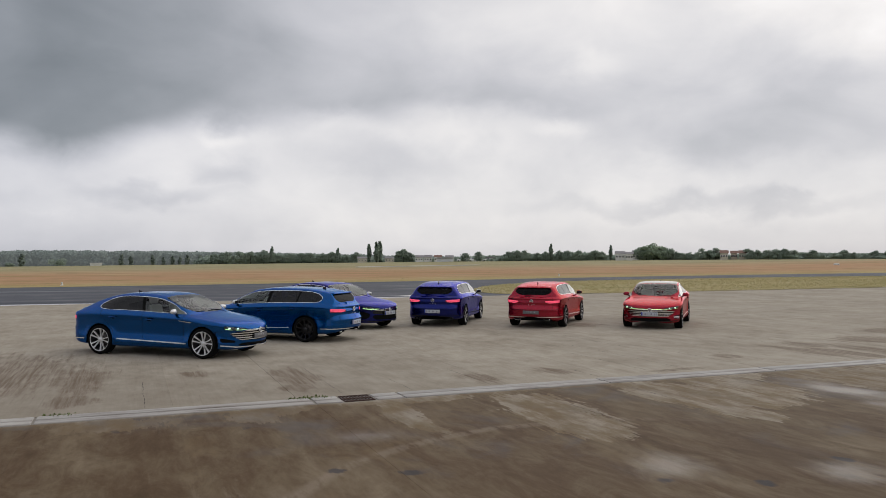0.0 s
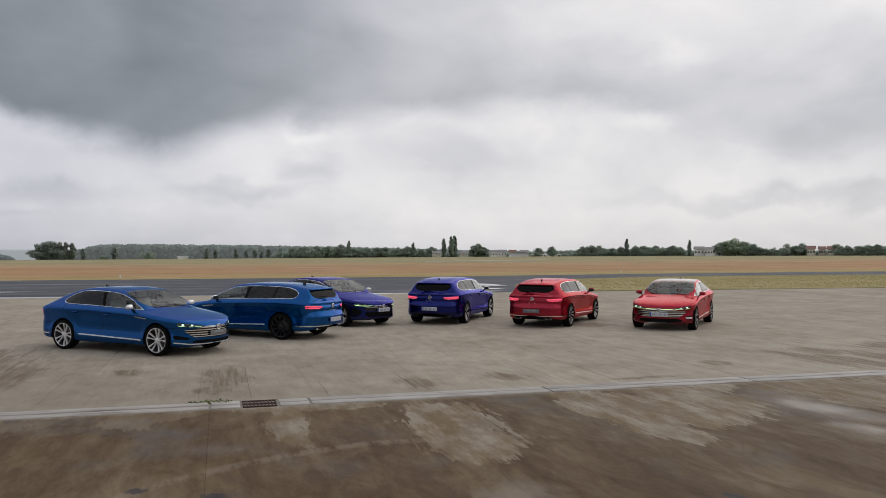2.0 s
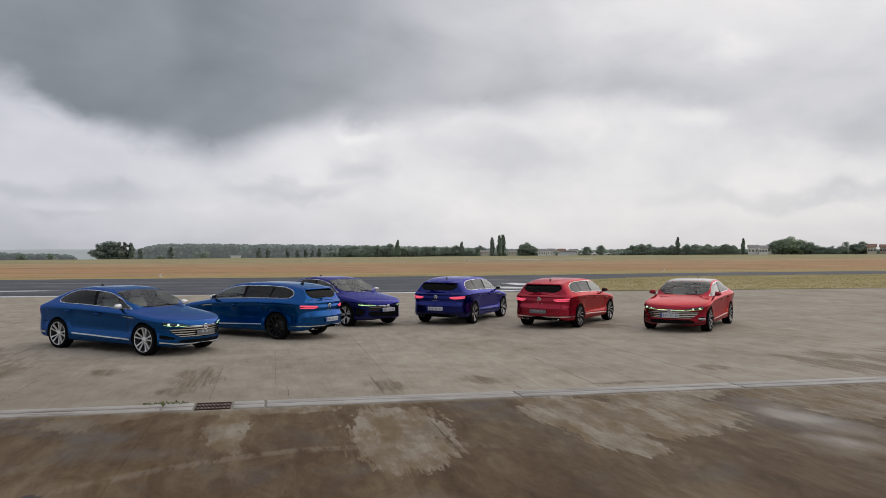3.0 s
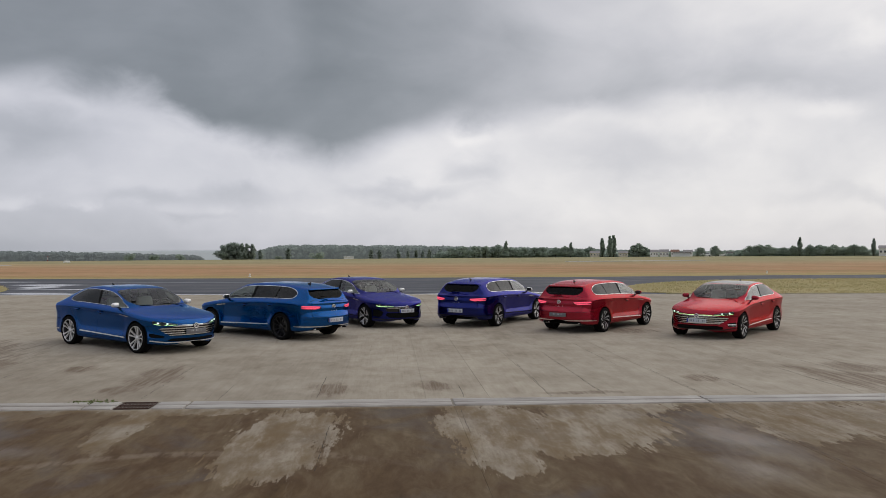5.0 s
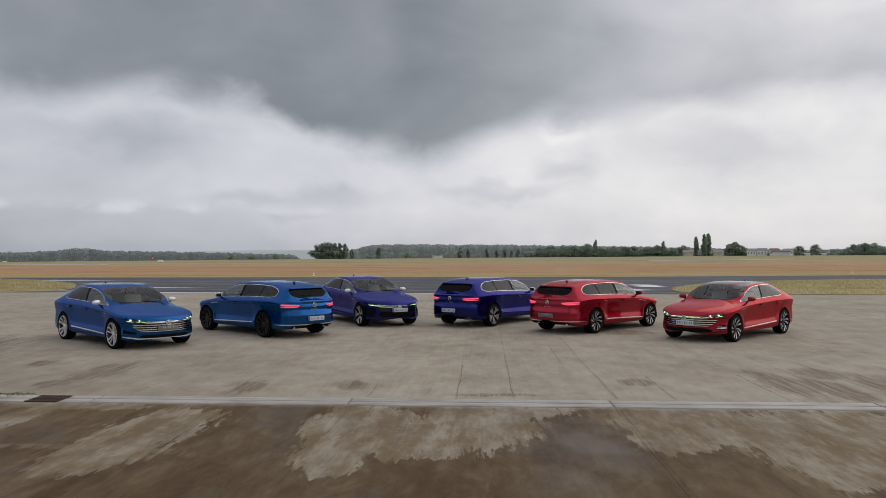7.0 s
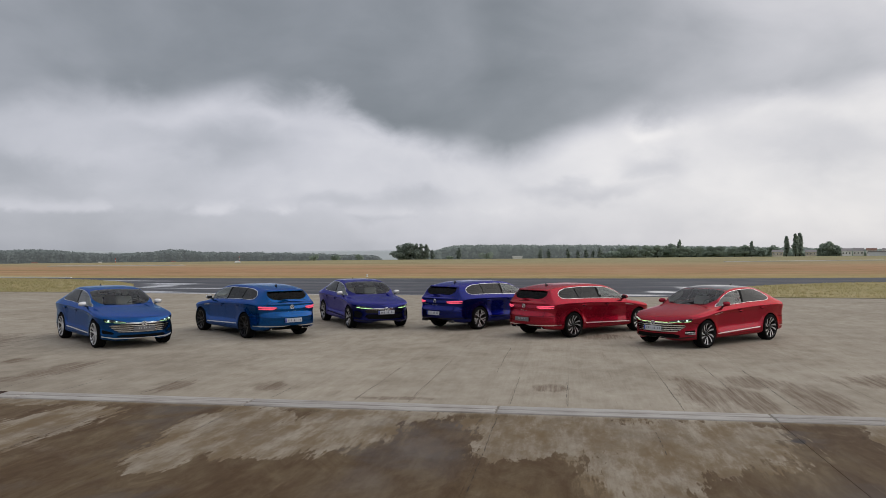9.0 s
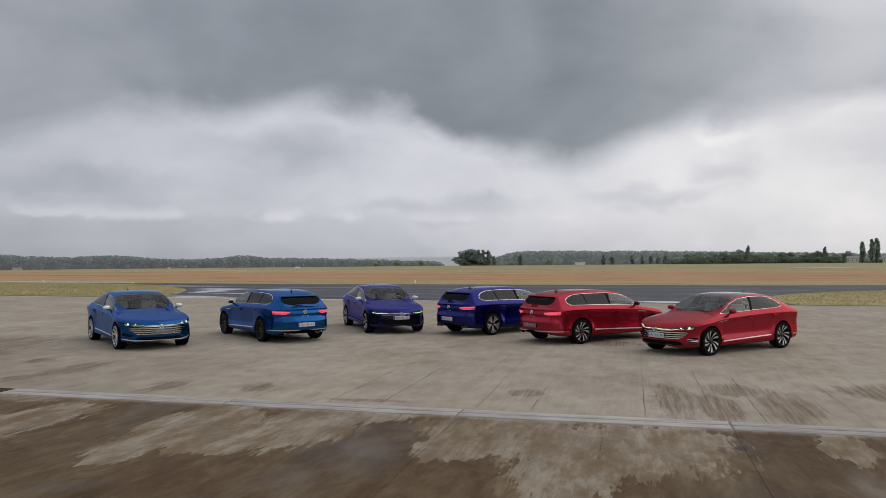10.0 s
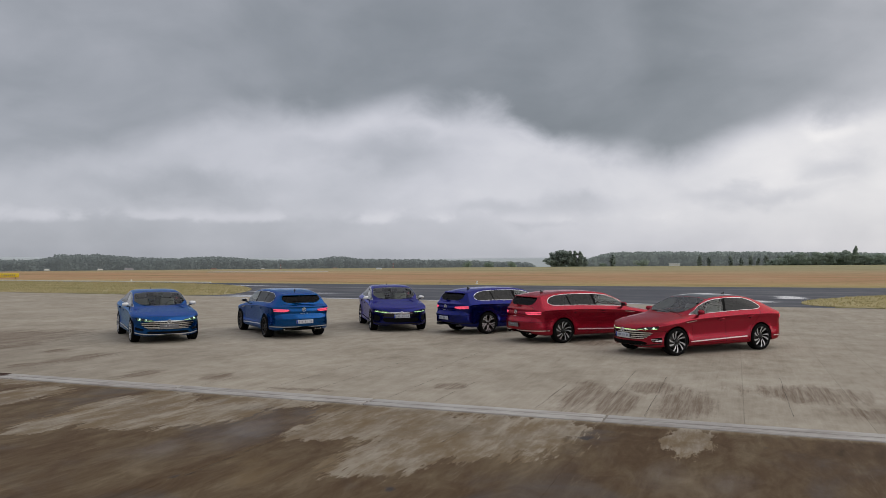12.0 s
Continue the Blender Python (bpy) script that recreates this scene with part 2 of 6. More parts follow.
MACHINED = simple("machined alloy", (0.50, 0.50, 0.52), 0.32, 0.5, 80, 0.2)
GUNMETAL = simple("dark grey alloy", (0.07, 0.07, 0.075), 0.35, 0.6, 80, 0.2)
BLACK_ALLOY = simple("black alloy", (0.014, 0.014, 0.015), 0.28, 0.2, 80, 0.2)
GLOSS_BLACK = simple("gloss black plastic", (0.008, 0.008, 0.009), 0.10, 0.0, 30, 0.2)
MATT_BLACK = simple("matt black plastic", (0.005, 0.005, 0.005), 0.75, 0.0, 120, 0.3, Specular_IOR_Level=0.1)
RUBBER = simple("tyre rubber", (0.006, 0.006, 0.006), 0.85, 0.0, 90, 0.4, Specular_IOR_Level=0.08)
BRAKE = simple("brake disc steel", (0.10, 0.095, 0.09), 0.4, 0.8, 60, 0.3)
TRIM_DARK = simple("dark cabin lining", (0.020, 0.020, 0.021), 0.8, 0.0, 50, 0.3)
TRIM_LIGHT = simple("pale grey headliner", (0.50, 0.49, 0.46), 0.9, 0.0, 50, 0.2)
LEATHER = simple("grey leather", (0.42, 0.41, 0.385), 0.55, 0.0, 70, 0.3)
LEATHER_DARK = simple("dark grey leather", (0.15, 0.15, 0.145), 0.55, 0.0, 70, 0.3)
GLASS_CLEAR = glass("side glass", (0.70, 0.78, 0.74), 0.015, 1.15, 1.54)
GLASS_SCREEN = glass("windscreen glass", (0.78, 0.83, 0.79), 0.01, 0.70, 1.50)
GLASS_DARK = glass("privacy glass", (0.06, 0.065, 0.07), 0.015, 0.75, 1.48)
GLASS_REAR = glass("rear window glass", (0.03, 0.033, 0.035), 0.015, 0.28, 1.42)
GLASS_LAMP = glass("lamp cover glass", (0.75, 0.78, 0.80))
LED_WHITE = lamp("daytime light", (0.62, 1.0, 0.42), 1.5)
LED_BEAM = lamp("dipped beam", (0.80, 1.0, 0.85), 1.6)
LED_RED = lamp("rear light", (1.0, 0.11, 0.19), 0.95)
LENS_RED = simple("red lens", (0.11, 0.004, 0.007), 0.08, 0.0, 30, 0.2)
PLATE_WHITE = simple("white plate", (0.50, 0.52, 0.57), 0.35, 0.0, 30, 0.08)
PLATE_GREY = simple("grey show plate", (0.14, 0.14, 0.15), 0.35, 0.0, 30, 0.1)
PLATE_BLUE = simple("blue plate band", (0.01, 0.04, 0.32), 0.35, 0.0, 30, 0.1)
INK = simple("plate ink", (0.16, 0.17, 0.21), 0.5, 0.0, 30, 0.1)
INK_PALE = simple("pale plate ink", (0.45, 0.45, 0.46), 0.5, 0.0, 30, 0.1)


# ---- the car body ----
XF, XR, AXLE, WHEEL_R = 2.35, -2.51, 1.42, 0.342
NV = 9


def body_curves(estate):
    top = [(2.36, 0.635), (2.34, 0.690), (2.28, 0.745), (2.15, 0.795), (1.8, 0.872), (1.4, 0.938), (1.15, 0.985), (1.05, 1.018), (0.85, 1.108), (0.60, 1.228), (0.35, 1.338), (0.20, 1.386), (0.0, 1.418), (-0.3, 1.440), (-0.6, 1.445)]
    if estate:
        top += [(-1.0, 1.440), (-1.4, 1.418), (-1.8, 1.368), (-2.04, 1.318), (-2.09, 1.284), (-2.32, 1.055), (-2.37, 1.02), (-2.44, 1.0), (-2.49, 0.965), (-2.51, 0.90)]
    else:
        top += [(-0.9, 1.432), (-1.3, 1.370), (-1.7, 1.255), (-2.0, 1.150), (-2.2, 1.088), (-2.34, 1.068), (-2.42, 1.068), (-2.455, 1.035), (-2.475, 0.945), (-2.51, 0.86)]
    shoulder = [(2.36, 0.60), (2.30, 0.662), (2.2, 0.708), (1.95, 0.775), (1.6, 0.840), (1.2, 0.893), (0.9, 0.925), (0, 0.972), (-1, 1.004), (-1.6, 1.010), (-2.1, 0.980), (-2.35, 0.945), (-2.45, 0.895), (-2.51, 0.80)]
    bottom = [(2.36, 0.27), (2.2, 0.21), (1.9, 0.20), (1.0, 0.195), (-1.0, 0.195), (-1.9, 0.22), (-2.3, 0.27), (-2.45, 0.31), (-2.51, 0.38)]
    wide = [(2.36, 0.80), (1.9, 0.898), (1.42, 0.930), (0.6, 0.918), (-0.3, 0.918), (-1.42, 0.935), (-2.0, 0.900), (-2.51, 0.80)]
    if estate:
        rail = [(1.10, 0.80), (0.92, 0.765), (0.65, 0.728), (0.35, 0.692), (0.0, 0.665), (-0.6, 0.638), (-1.3, 0.615), (-1.8, 0.60), (-2.06, 0.595), (-2.32, 0.66), (-2.51, 0.6)]
    else:
        rail = [(1.10, 0.80), (0.92, 0.765), (0.65, 0.728), (0.35, 0.692), (0.0, 0.665), (-0.6, 0.638), (-1.2, 0.605), (-1.7, 0.585), (-2.1, 0.60), (-2.51, 0.6)]
    return [pchip(c) for c in (top, shoulder, bottom, wide, rail)]


def body_grid(estate, ns=150, nk=7):
    """Half of the body as a grid: for every station along the car a section from the sill up over the roof to the middle."""
    top, shoulder, bottom, wide, rail = body_curves(estate)
    u = np.linspace(0, 1, ns)
    # stations crowd towards nose and tail
    s = XR + (XF - XR) * (0.62 * u + 0.38 * (0.5 - 0.5 * np.cos(np.pi * u)))
    # extra stations close nose and tail to the middle line
    ends = np.array([0.0005, 0.02, 0.05, 0.09, 0.14, 0.20, 0.27, 0.35])
    tail = -1.92 - (-1.92 - XR) * (1 - ends**2.15) ** (1 / 2.7)
    nose = 1.66 + (XF - 1.66) * (1 - ends**2.2) ** (1 / 2.6)
    s = np.concatenate([tail, s[(s > tail[-1] + 0.004) & (s < nose[-1] - 0.004)], nose[::-1]])
    ns = len(s)
    zt, zs, zb, w, wr = top(s), shoulder(s), bottom(s), wide(s), rail(s)
    fr = np.clip((s - 1.66) / (XF - 1.66), 0, 1)
    re = np.clip((-1.92 - s) / (-1.92 - XR), 0, 1)
    w = w * (1 - fr**2.25) ** (1 / 2.05) * (1 - re**3.1) ** (1 / 2.15)
    wr = np.minimum(wr, w * 0.9)
    hg = np.maximum(zt - zs, 0.02)
    g = np.clip((hg - 0.08) / 0.16, 0, 1)
    g = g * g * (3 - 2 * g)
    h = zs - zb
    mix = lambda a, b: a * (1 - g) + b * g
    ctrl = [(0.84 * w, zb), (0.95 * w, zb + 0.04), (0.974 * w, zb + 0.20 * h), (0.962 * w, zb + 0.60 * h), (1.0 * w, zs - 0.065), (0.965 * w, zs - 0.005),
            (mix(0.80 * w, 0.905 * w), zs + mix(0.42 * hg, np.minimum(0.05, 0.3 * hg))), (mix(0.56 * w, wr), zs + mix(0.76 * hg, 0.895 * hg)),
            (mix(0.28 * w, 0.68 * wr), zs + mix(0.95 * hg, 0.984 * hg)), (0 * w, zt)]
    c = np.array(ctrl).transpose(2, 0, 1)  # station, control, (y, z)
    d = np.linalg.norm(np.diff(c, axis=1), axis=2) + 1e-5
    t = np.concatenate([np.zeros((ns, 1)), np.cumsum(np.sqrt(d), axis=1)], 1)
    tan = np.zeros_like(c)
    for k in range(1, NV):
        a = (c[:, k] - c[:, k - 1]) / (t[:, k] - t[:, k - 1])[:, None]
        b = (c[:, k + 1] - c[:, k]) / (t[:, k + 1] - t[:, k])[:, None]
        l, r = (t[:, k] - t[:, k - 1])[:, None], (t[:, k + 1] - t[:, k])[:, None]
        tan[:, k] = (a * r + b * l) / (l + r)
    tan[:, 0] = (c[:, 1] - c[:, 0]) / (t[:, 1] - t[:, 0])[:, None]
    tan[:, NV, 0] = (c[:, NV] - c[:, NV - 1])[:, 0] / (t[:, NV] - t[:, NV - 1])
    rows, vs = [], []
    for k in range(NV):
        m = nk
        for j in range(m + (k == NV - 1)):
            q = j / m
            dt = (t[:, k + 1] - t[:, k])[:, None]
            rows.append((2 * q**3 - 3 * q**2 + 1) * c[:, k] + (q**3 - 2 * q**2 + q) * dt * tan[:, k] + (3 * q**2 - 2 * q**3) * c[:, k + 1] + (q**3 - q**2) * dt * tan[:, k + 1])
            vs.append(k + q)
    yz = np.array(rows).transpose(1, 0, 2)
    x = np.repeat(s[:, None], len(vs), 1)
    z = yz[..., 1]
    # hollows under the shoulder and above the sill leave two crisp lines along the flank
    vv = np.array(vs)[None, :]
    along = np.clip((2.15 - np.abs(x)) / 0.5, 0, 1) * (0.25 + 0.75 * np.clip((np.abs(np.abs(x) - 1.42) - 0.36) / 0.2, 0, 1))
    hollow = 0.032 * np.where(vv < 3.72, np.exp(-(((vv - 3.72) / 0.55) ** 2)), np.exp(-(((vv - 3.72) / 0.10) ** 2))) + 0.018 * np.exp(-(((vv - 2.5) / 0.42) ** 2))
    yz[..., 0] -= along * hollow
    # flared lips round the wheel openings
    for ax in (AXLE, -AXLE):
        ring = np.hypot(x - ax, z - 0.348)
        yz[..., 0] += 0.013 * np.exp(-(((ring - 0.385) / 0.085) ** 2)) * np.clip(5.0 - vv, 0, 1) * np.clip((z - 0.2) / 0.15, 0, 1)
    # the tail leans in above and below the bumper, the nose below the grille
    back, fore = np.clip((-2.0 - x) / 0.5, 0, 1) ** 1.5, np.clip((x - 1.9) / 0.46, 0, 1) ** 1.5
    x = x + back * ((0.10 if estate else 0.055) * np.clip((z - 0.60) / 0.4, 0, 1.2) + 0.10 * np.clip((0.46 - z) / 0.2, 0, 1) ** 2)
    x = x - back * (0.045 * np.exp(-(((z - 0.955) / 0.030) ** 2)) - 0.030 * np.exp(-(((z - 0.735) / 0.065) ** 2)) + 0.030 * np.exp(-(((z - 0.60) / 0.05) ** 2)))
    x = x - fore * (0.05 * np.clip((0.42 - z) / 0.2, 0, 1))
    p = np.stack([x, np.maximum(yz[..., 0], 0), z], -1)
    du, dv = np.gradient(p, axis=0), np.gradient(p, axis=1)
    dv[:, -1] = (0, -1, 0)
    nrm = np.cross(dv, du)
    nrm[:, -1, 1] = 0
    nrm /= np.linalg.norm(nrm, axis=-1, keepdims=True) + 1e-12
    nrm[0], nrm[-1] = (-1, 0, 0), (1, 0, 0)
    return p, nrm, s, np.array(vs)


class Sheet:
    """The half body as polygons that can be cut along any curve f = 0; each vertex carries place, normal, station and section number."""

    def __init__(self, estate):
        p, nrm, s, vs = body_grid(estate)
        a, b = p.shape[:2]
        self.v = np.concatenate([p, nrm, np.repeat(s[:, None, None], b, 1), np.repeat(vs[None, :, None], a, 0)], -1).reshape(-1, 8).tolist()
        self.polys = [[i * b + j, i * b + j + 1, (i + 1) * b + j + 1, (i + 1) * b + j] for i in range(a - 1) for j in range(b - 1)]

    def cut(self, polys, func):
        """Parts the polygons into those with func < 0 and the rest."""
        arr = np.array(self.v)
        f = func(arr)
        f = np.where(np.abs(f) < 1e-6, 1e-6, f).tolist()
        made, inside, outside = {}, [], []
        for q in polys:
            neg = [f[i] < 0 for i in q]
            if all(neg):
                inside.append(q)
            elif not any(neg):
                outside.append(q)
            else:
                pin, pout = [], []
                for k, i in enumerate(q):
                    j = q[(k + 1) % len(q)]
                    (pin if neg[k] else pout).append(i)
                    if neg[k] != (f[j] < 0):
                        key = (min(i, j), max(i, j))
                        if key not in made:
                            t = f[key[0]] / (f[key[0]] - f[key[1]])
                            a, b = self.v[key[0]], self.v[key[1]]
                            self.v.append([m + (n - m) * t for m, n in zip(a, b)])
                            made[key] = len(self.v) - 1
                        pin.append(made[key])
                        pout.append(made[key])
                if len(pin) > 2:
                    inside.append(pin)
                if len(pout) > 2:
                    outside.append(pout)
        return inside, outside

    def band(self, polys, func, half):
        """Parts off a narrow strip on both sides of func = 0."""
        one, rest = self.cut(polys, lambda a: func(a) + half)
        strip, two = self.cut(rest, lambda a: func(a) - half)
        return strip, one + two

    def geometry(self, groups, sides=(1, -1), push=0.0):
        """Polygons for one or both sides; groups: lists of polygons, one for each material."""
        verts, faces, index, normals, middle = [], [], [], [], {}
        for side in sides:
            seen = {}
            for m, polys in enumerate(groups):
                for q in polys:
                    face = []
                    for i in q:
                        if i not in seen:
                            x, y, z, nx, ny, nz = self.v[i][:6]
                            if y < 1e-5 and len(sides) > 1:
                                if i in middle:
                                    seen[i] = middle[i]
                                    face.append(seen[i])
                                    continue
                                middle[i] = len(verts)
                                ny = 0.0
                            seen[i] = len(verts)
                            verts.append((x + nx * push, (y + ny * push) * side, z + nz * push))
                            normals.append((nx, ny * side, nz))
                        face.append(seen[i])
                    faces.append(face if side > 0 else face[::-1])
                    index.append(m)
        return verts, faces, index, normals


def area(points, a, b, ka=1.0, kb=1.0):
    """The signed distance to a polygon over two columns of the vertex table (negative inside)."""
    pts = np.array(points, float) * (ka, kb)

    def func(arr):
        q = np.stack([arr[:, a] * ka, arr[:, b] * kb], -1)
        best, inside = np.full(len(q), 1e9), np.zeros(len(q), bool)
        for i in range(len(pts)):
            p0, p1 = pts[i], pts[(i + 1) % len(pts)]
            e = p1 - p0
            w = q - p0
            t = np.clip((w @ e) / (e @ e + 1e-12), 0, 1)
            best = np.minimum(best, np.linalg.norm(w - t[:, None] * e, axis=1))
            cond = ((p0[1] > q[:, 1]) != (p1[1] > q[:, 1])) & (q[:, 0] < (p1[0] - p0[0]) * (q[:, 1] - p0[1]) / (p1[1] - p0[1] + 1e-12) + p0[0])
            inside ^= cond
        return np.where(inside, -best, best)

    return func


def both(*funcs):
    return lambda arr: np.max([f(arr) for f in funcs], axis=0)


def grow(func, d):
    return lambda arr: func(arr) - d


def beyond(col, value, sign=1.0):
    """Negative where the column is greater than the value (sign 1) or smaller (sign -1)."""
    return lambda arr: sign * (value - arr[:, col])


X, Y, Z, S, V = 0, 1, 2, 6, 7
FRONT, REAR, SIDE = beyond(X, 1.75), beyond(X, -1.85, -1.0), beyond(Y, 0.70)


# ---- the ground ----
DRAIN_Y = 11.90
DRY = ((0.45, 10.1, 0.75, 1.35), (0.40, 8.8, 0.60, 1.0), (-1.7, 10.5, 0.28, 1.4), (-3.7, 11.1, 0.50, 0.6), (-5.6, 11.2, 0.80, 0.5), (-3.3, 11.3, 0.50, 0.3), (-1.3, 11.4, 1.2, 0.28),
       (3.15, 10.5, 0.85, 1.3), (4.6, 10.4, 0.95, 1.4), (3.0, 8.9, 0.55, 0.9), (3.9, 9.5, 0.85, 0.8), (5.1, 11.3, 0.80, 0.5), (7.6, 10.6, 1.35, 1.4), (9.2, 10.4, 1.3, 1.5), (8.5, 8.9, 0.75, 1.2),
       (7.0, 9.8, 0.60, 0.8), (9.9, 10.9, 0.60, 0.9), (11.8, 10.8, 0.34, 0.9), (15.8, 10.6, 1.3, 1.0), (18.5, 10.8, 1.2, 0.9))
DAMP = ((-6.2, 15.5, 0.45, 2.3), (-6.3, 13.4, 0.40, 0.7), (-2.45, 14.6, 0.50, 1.5), (-2.75, 13.2, 0.40, 0.6), (0.75, 13.1, 0.40, 0.75), (2.45, 13.3, 0.35, 0.6), (7.35, 13.9, 0.38, 0.5), (9.85, 13.7, 0.50, 1.9),
        (10.5, 13.4, 0.45, 1.5), (11.6, 13.5, 0.60, 1.6), (11.0, 14.9, 0.60, 0.8), (13.6, 15.2, 1.3, 1.1), (14.6, 13.6, 0.80, 0.8), (16.5, 16.8, 1.6, 1.0), (-8.4, 14.8, 0.80, 1.2), (4.9, 12.6, 0.90, 0.2),
        (21.0, 18.5, 2.5, 1.4), (8.7, 22.1, 0.9, 0.9), (-8.8, 17.0, 3.2, 4.0), (-4.2, 15.6, 0.3, 0.5))


def concrete_nodes(n, wetness=True):
    pos = place(n)
    px, py, pz = n.split(pos)
    rnd = n.add("ShaderNodeObjectInfo").outputs["Random"]
    cloud = n.noise(pos, 0.35, 5, 0.6)
    mottle = n.noise(n.vm("MULTIPLY", pos, (2.2, 1.3, 1.0)), 1.0, 8, 0.68)
    brush = n.noise(n.vm("MULTIPLY", pos, (24.0, 0.8, 1.0)), 1.0, 5, 0.7)
    streak = n.noise(n.vm("MULTIPLY", pos, (3.4, 0.14, 1.0)), 1.0, 5, 0.65)
    cross = n.noise(n.vm("MULTIPLY", pos, (7.0, 1.6, 1.0)), 1.0, 6, 0.68)
    grit = n.noise(pos, 55.0, 3, 0.6)
    tone = n.m("ADD", n.m("ADD", n.m("MULTIPLY", cloud, 0.30), n.m("MULTIPLY", cross, 0.12)), n.m("ADD", n.m("MULTIPLY", mottle, 0.34), n.m("ADD", n.m("MULTIPLY", brush, 0.14), n.m("MULTIPLY", streak, 0.10))))
    dry = n.ramp(tone, [(0.34, (0.215, 0.179, 0.134)), (0.44, (0.318, 0.277, 0.218)), (0.52, (0.392, 0.349, 0.281)), (0.64, (0.490, 0.443, 0.366))])
    dry = n.mix(n.m("MULTIPLY", rnd, 0.16), dry, (0.20, 0.175, 0.145))
    dry = n.mix(n.m("MULTIPLY", n.step(grit, 0.58, 0.75), 0.35), dry, (0.16, 0.14, 0.12))
    # the older strips carry more dirt
    aged = n.m("MULTIPLY", n.step(n.m("ADD", px, n.m("MULTIPLY", cloud, 3.0)), 5.0, -4.0), n.step(n.m("ADD", py, n.m("MULTIPLY", mottle, 6.0)), 24.0, 16.0))
    dry = n.mix(n.m("MULTIPLY", aged, 0.34), dry, (0.185, 0.158, 0.125))
    # rusty brush marks in long lines, and dark scrapes
    rust = n.m("MULTIPLY", n.step(streak, 0.54, 0.70), n.step(brush, 0.48, 0.64))
    dry = n.mix(n.m("MULTIPLY", rust, 0.38), dry, (0.135, 0.092, 0.062))
    scrape = n.m("MULTIPLY", n.step(n.noise(n.vm("MULTIPLY", pos, (9.0, 0.35, 1.0)), 1.0, 6, 0.72), 0.62, 0.72), n.step(cloud, 0.42, 0.56))
    dry = n.mix(n.m("MULTIPLY", scrape, 0.34), dry, (0.125, 0.098, 0.076))
    # stains have outlines that run in streaks along the strips
    slow = n.add("ShaderNodeTexNoise", {"Vector": pos, "Scale": 0.8, "Detail": 3.0, "Roughness": 0.5})
    bent = n.vm("ADD", pos, n.vm("SCALE", n.vm("SUBTRACT", slow.outputs["Color"], (0.5, 0.5, 0.5)), scale=0.55))
    wx, wy, _ = n.split(bent)
    rags = n.m("SUBTRACT", n.noise(n.vm("MULTIPLY", pos, (5.5, 0.75, 1.0)), 1.0, 8, 0.72), 0.5)
    blot = n.m("SUBTRACT", n.noise(n.vm("MULTIPLY", pos, (1.5, 0.8, 1.0)), 1.0, 7, 0.66), 0.5)
    flecks = n.m("SUBTRACT", n.noise(n.vm("MULTIPLY", pos, (16.0, 4.0, 1.0)), 1.0, 6, 0.68), 0.5)
    edge = n.m("ADD", n.m("MULTIPLY", flecks, 0.9), n.m("ADD", n.m("MULTIPLY", rags, 1.9), n.m("MULTIPLY", blot, 0.6)))
    islands = n.step(n.m("ADD", spots_at(n, wx, wy, DRY), edge), 0.02, 0.12)
    islands = n.m("MULTIPLY", islands, n.step(px, -3.5, -0.8, 0.55, 1.0))
    near = n.step(n.m("ADD", py, n.m("MULTIPLY", rags, 0.5)), DRAIN_Y - 0.10, DRAIN_Y - 0.5)
    thin = n.step(n.noise(n.vm("MULTIPLY", pos, (2.6, 0.55, 1.0)), 1.0, 8, 0.74), 0.36, 0.66)
    islands = n.m("MULTIPLY", islands, n.m("SUBTRACT", 0.90, n.m("MULTIPLY", thin, 0.58)))
    scuff = n.step(n.noise(n.vm("MULTIPLY", n.vm("ADD", pos, (9, 3, 0)), (3.4, 0.42, 1.0)), 1.0, 8, 0.74), 0.56, 0.76)
    damp_near = n.m("MULTIPLY", near, n.m("SUBTRACT", 1.0, n.m("MAXIMUM", islands, n.m("MULTIPLY", scuff, 0.40))))
    lines = n.step(n.noise(n.vm("MULTIPLY", pos, (15.0, 0.55, 1.0)), 1.0, 8, 0.74), 0.34, 0.66)
    patches = n.step(n.m("ADD", spots_at(n, wx, wy, DAMP), n.m("MULTIPLY", n.m("ADD", n.m("MULTIPLY", rags, 2.0), blot), 0.9)), 0.0, 0.50)
    damp_far = n.m("MULTIPLY", n.m("MULTIPLY", patches, n.m("SUBTRACT", 1.0, near)), n.m("ADD", 0.16, n.m("MULTIPLY", lines, 0.56)))
    mud_tone = n.noise(n.vm("MULTIPLY", pos, (0.70, 0.24, 1.0)), 1.0, 6, 0.62)
    mud_fine = n.noise(n.vm("MULTIPLY", pos, (5.5, 1.2, 1.0)), 1.0, 7, 0.72)
    mud_cross = n.noise(n.vm("MULTIPLY", pos, (2.4, 1.0, 1.0)), 1.0, 8, 0.70, 0.9)
    mud = n.ramp(n.m("ADD", n.m("MULTIPLY", mud_tone, 0.42), n.m("ADD", n.m("MULTIPLY", mud_fine, 0.22), n.m("MULTIPLY", mud_cross, 0.36))),
                 [(0.36, (0.048, 0.028, 0.012)), (0.46, (0.090, 0.056, 0.029)), (0.54, (0.128, 0.091, 0.052)), (0.66, (0.205, 0.156, 0.100))])
    slick = n.step(n.noise(n.vm("MULTIPLY", n.vm("ADD", pos, (17, 5, 0)), (0.42, 0.34, 1.0)), 1.0, 6, 0.62, 0.6), 0.52, 0.68)
    mud = n.mix(n.m("MULTIPLY", slick, 0.45), mud, (0.105, 0.100, 0.102))
    silt = n.step(n.noise(n.vm("MULTIPLY", n.vm("ADD", pos, (3, 11, 0)), (0.9, 0.40, 1.0)), 1.0, 7, 0.68), 0.54, 0.70)
    mud = n.mix(n.m("MULTIPLY", silt, 0.55), mud, (0.155, 0.105, 0.052))
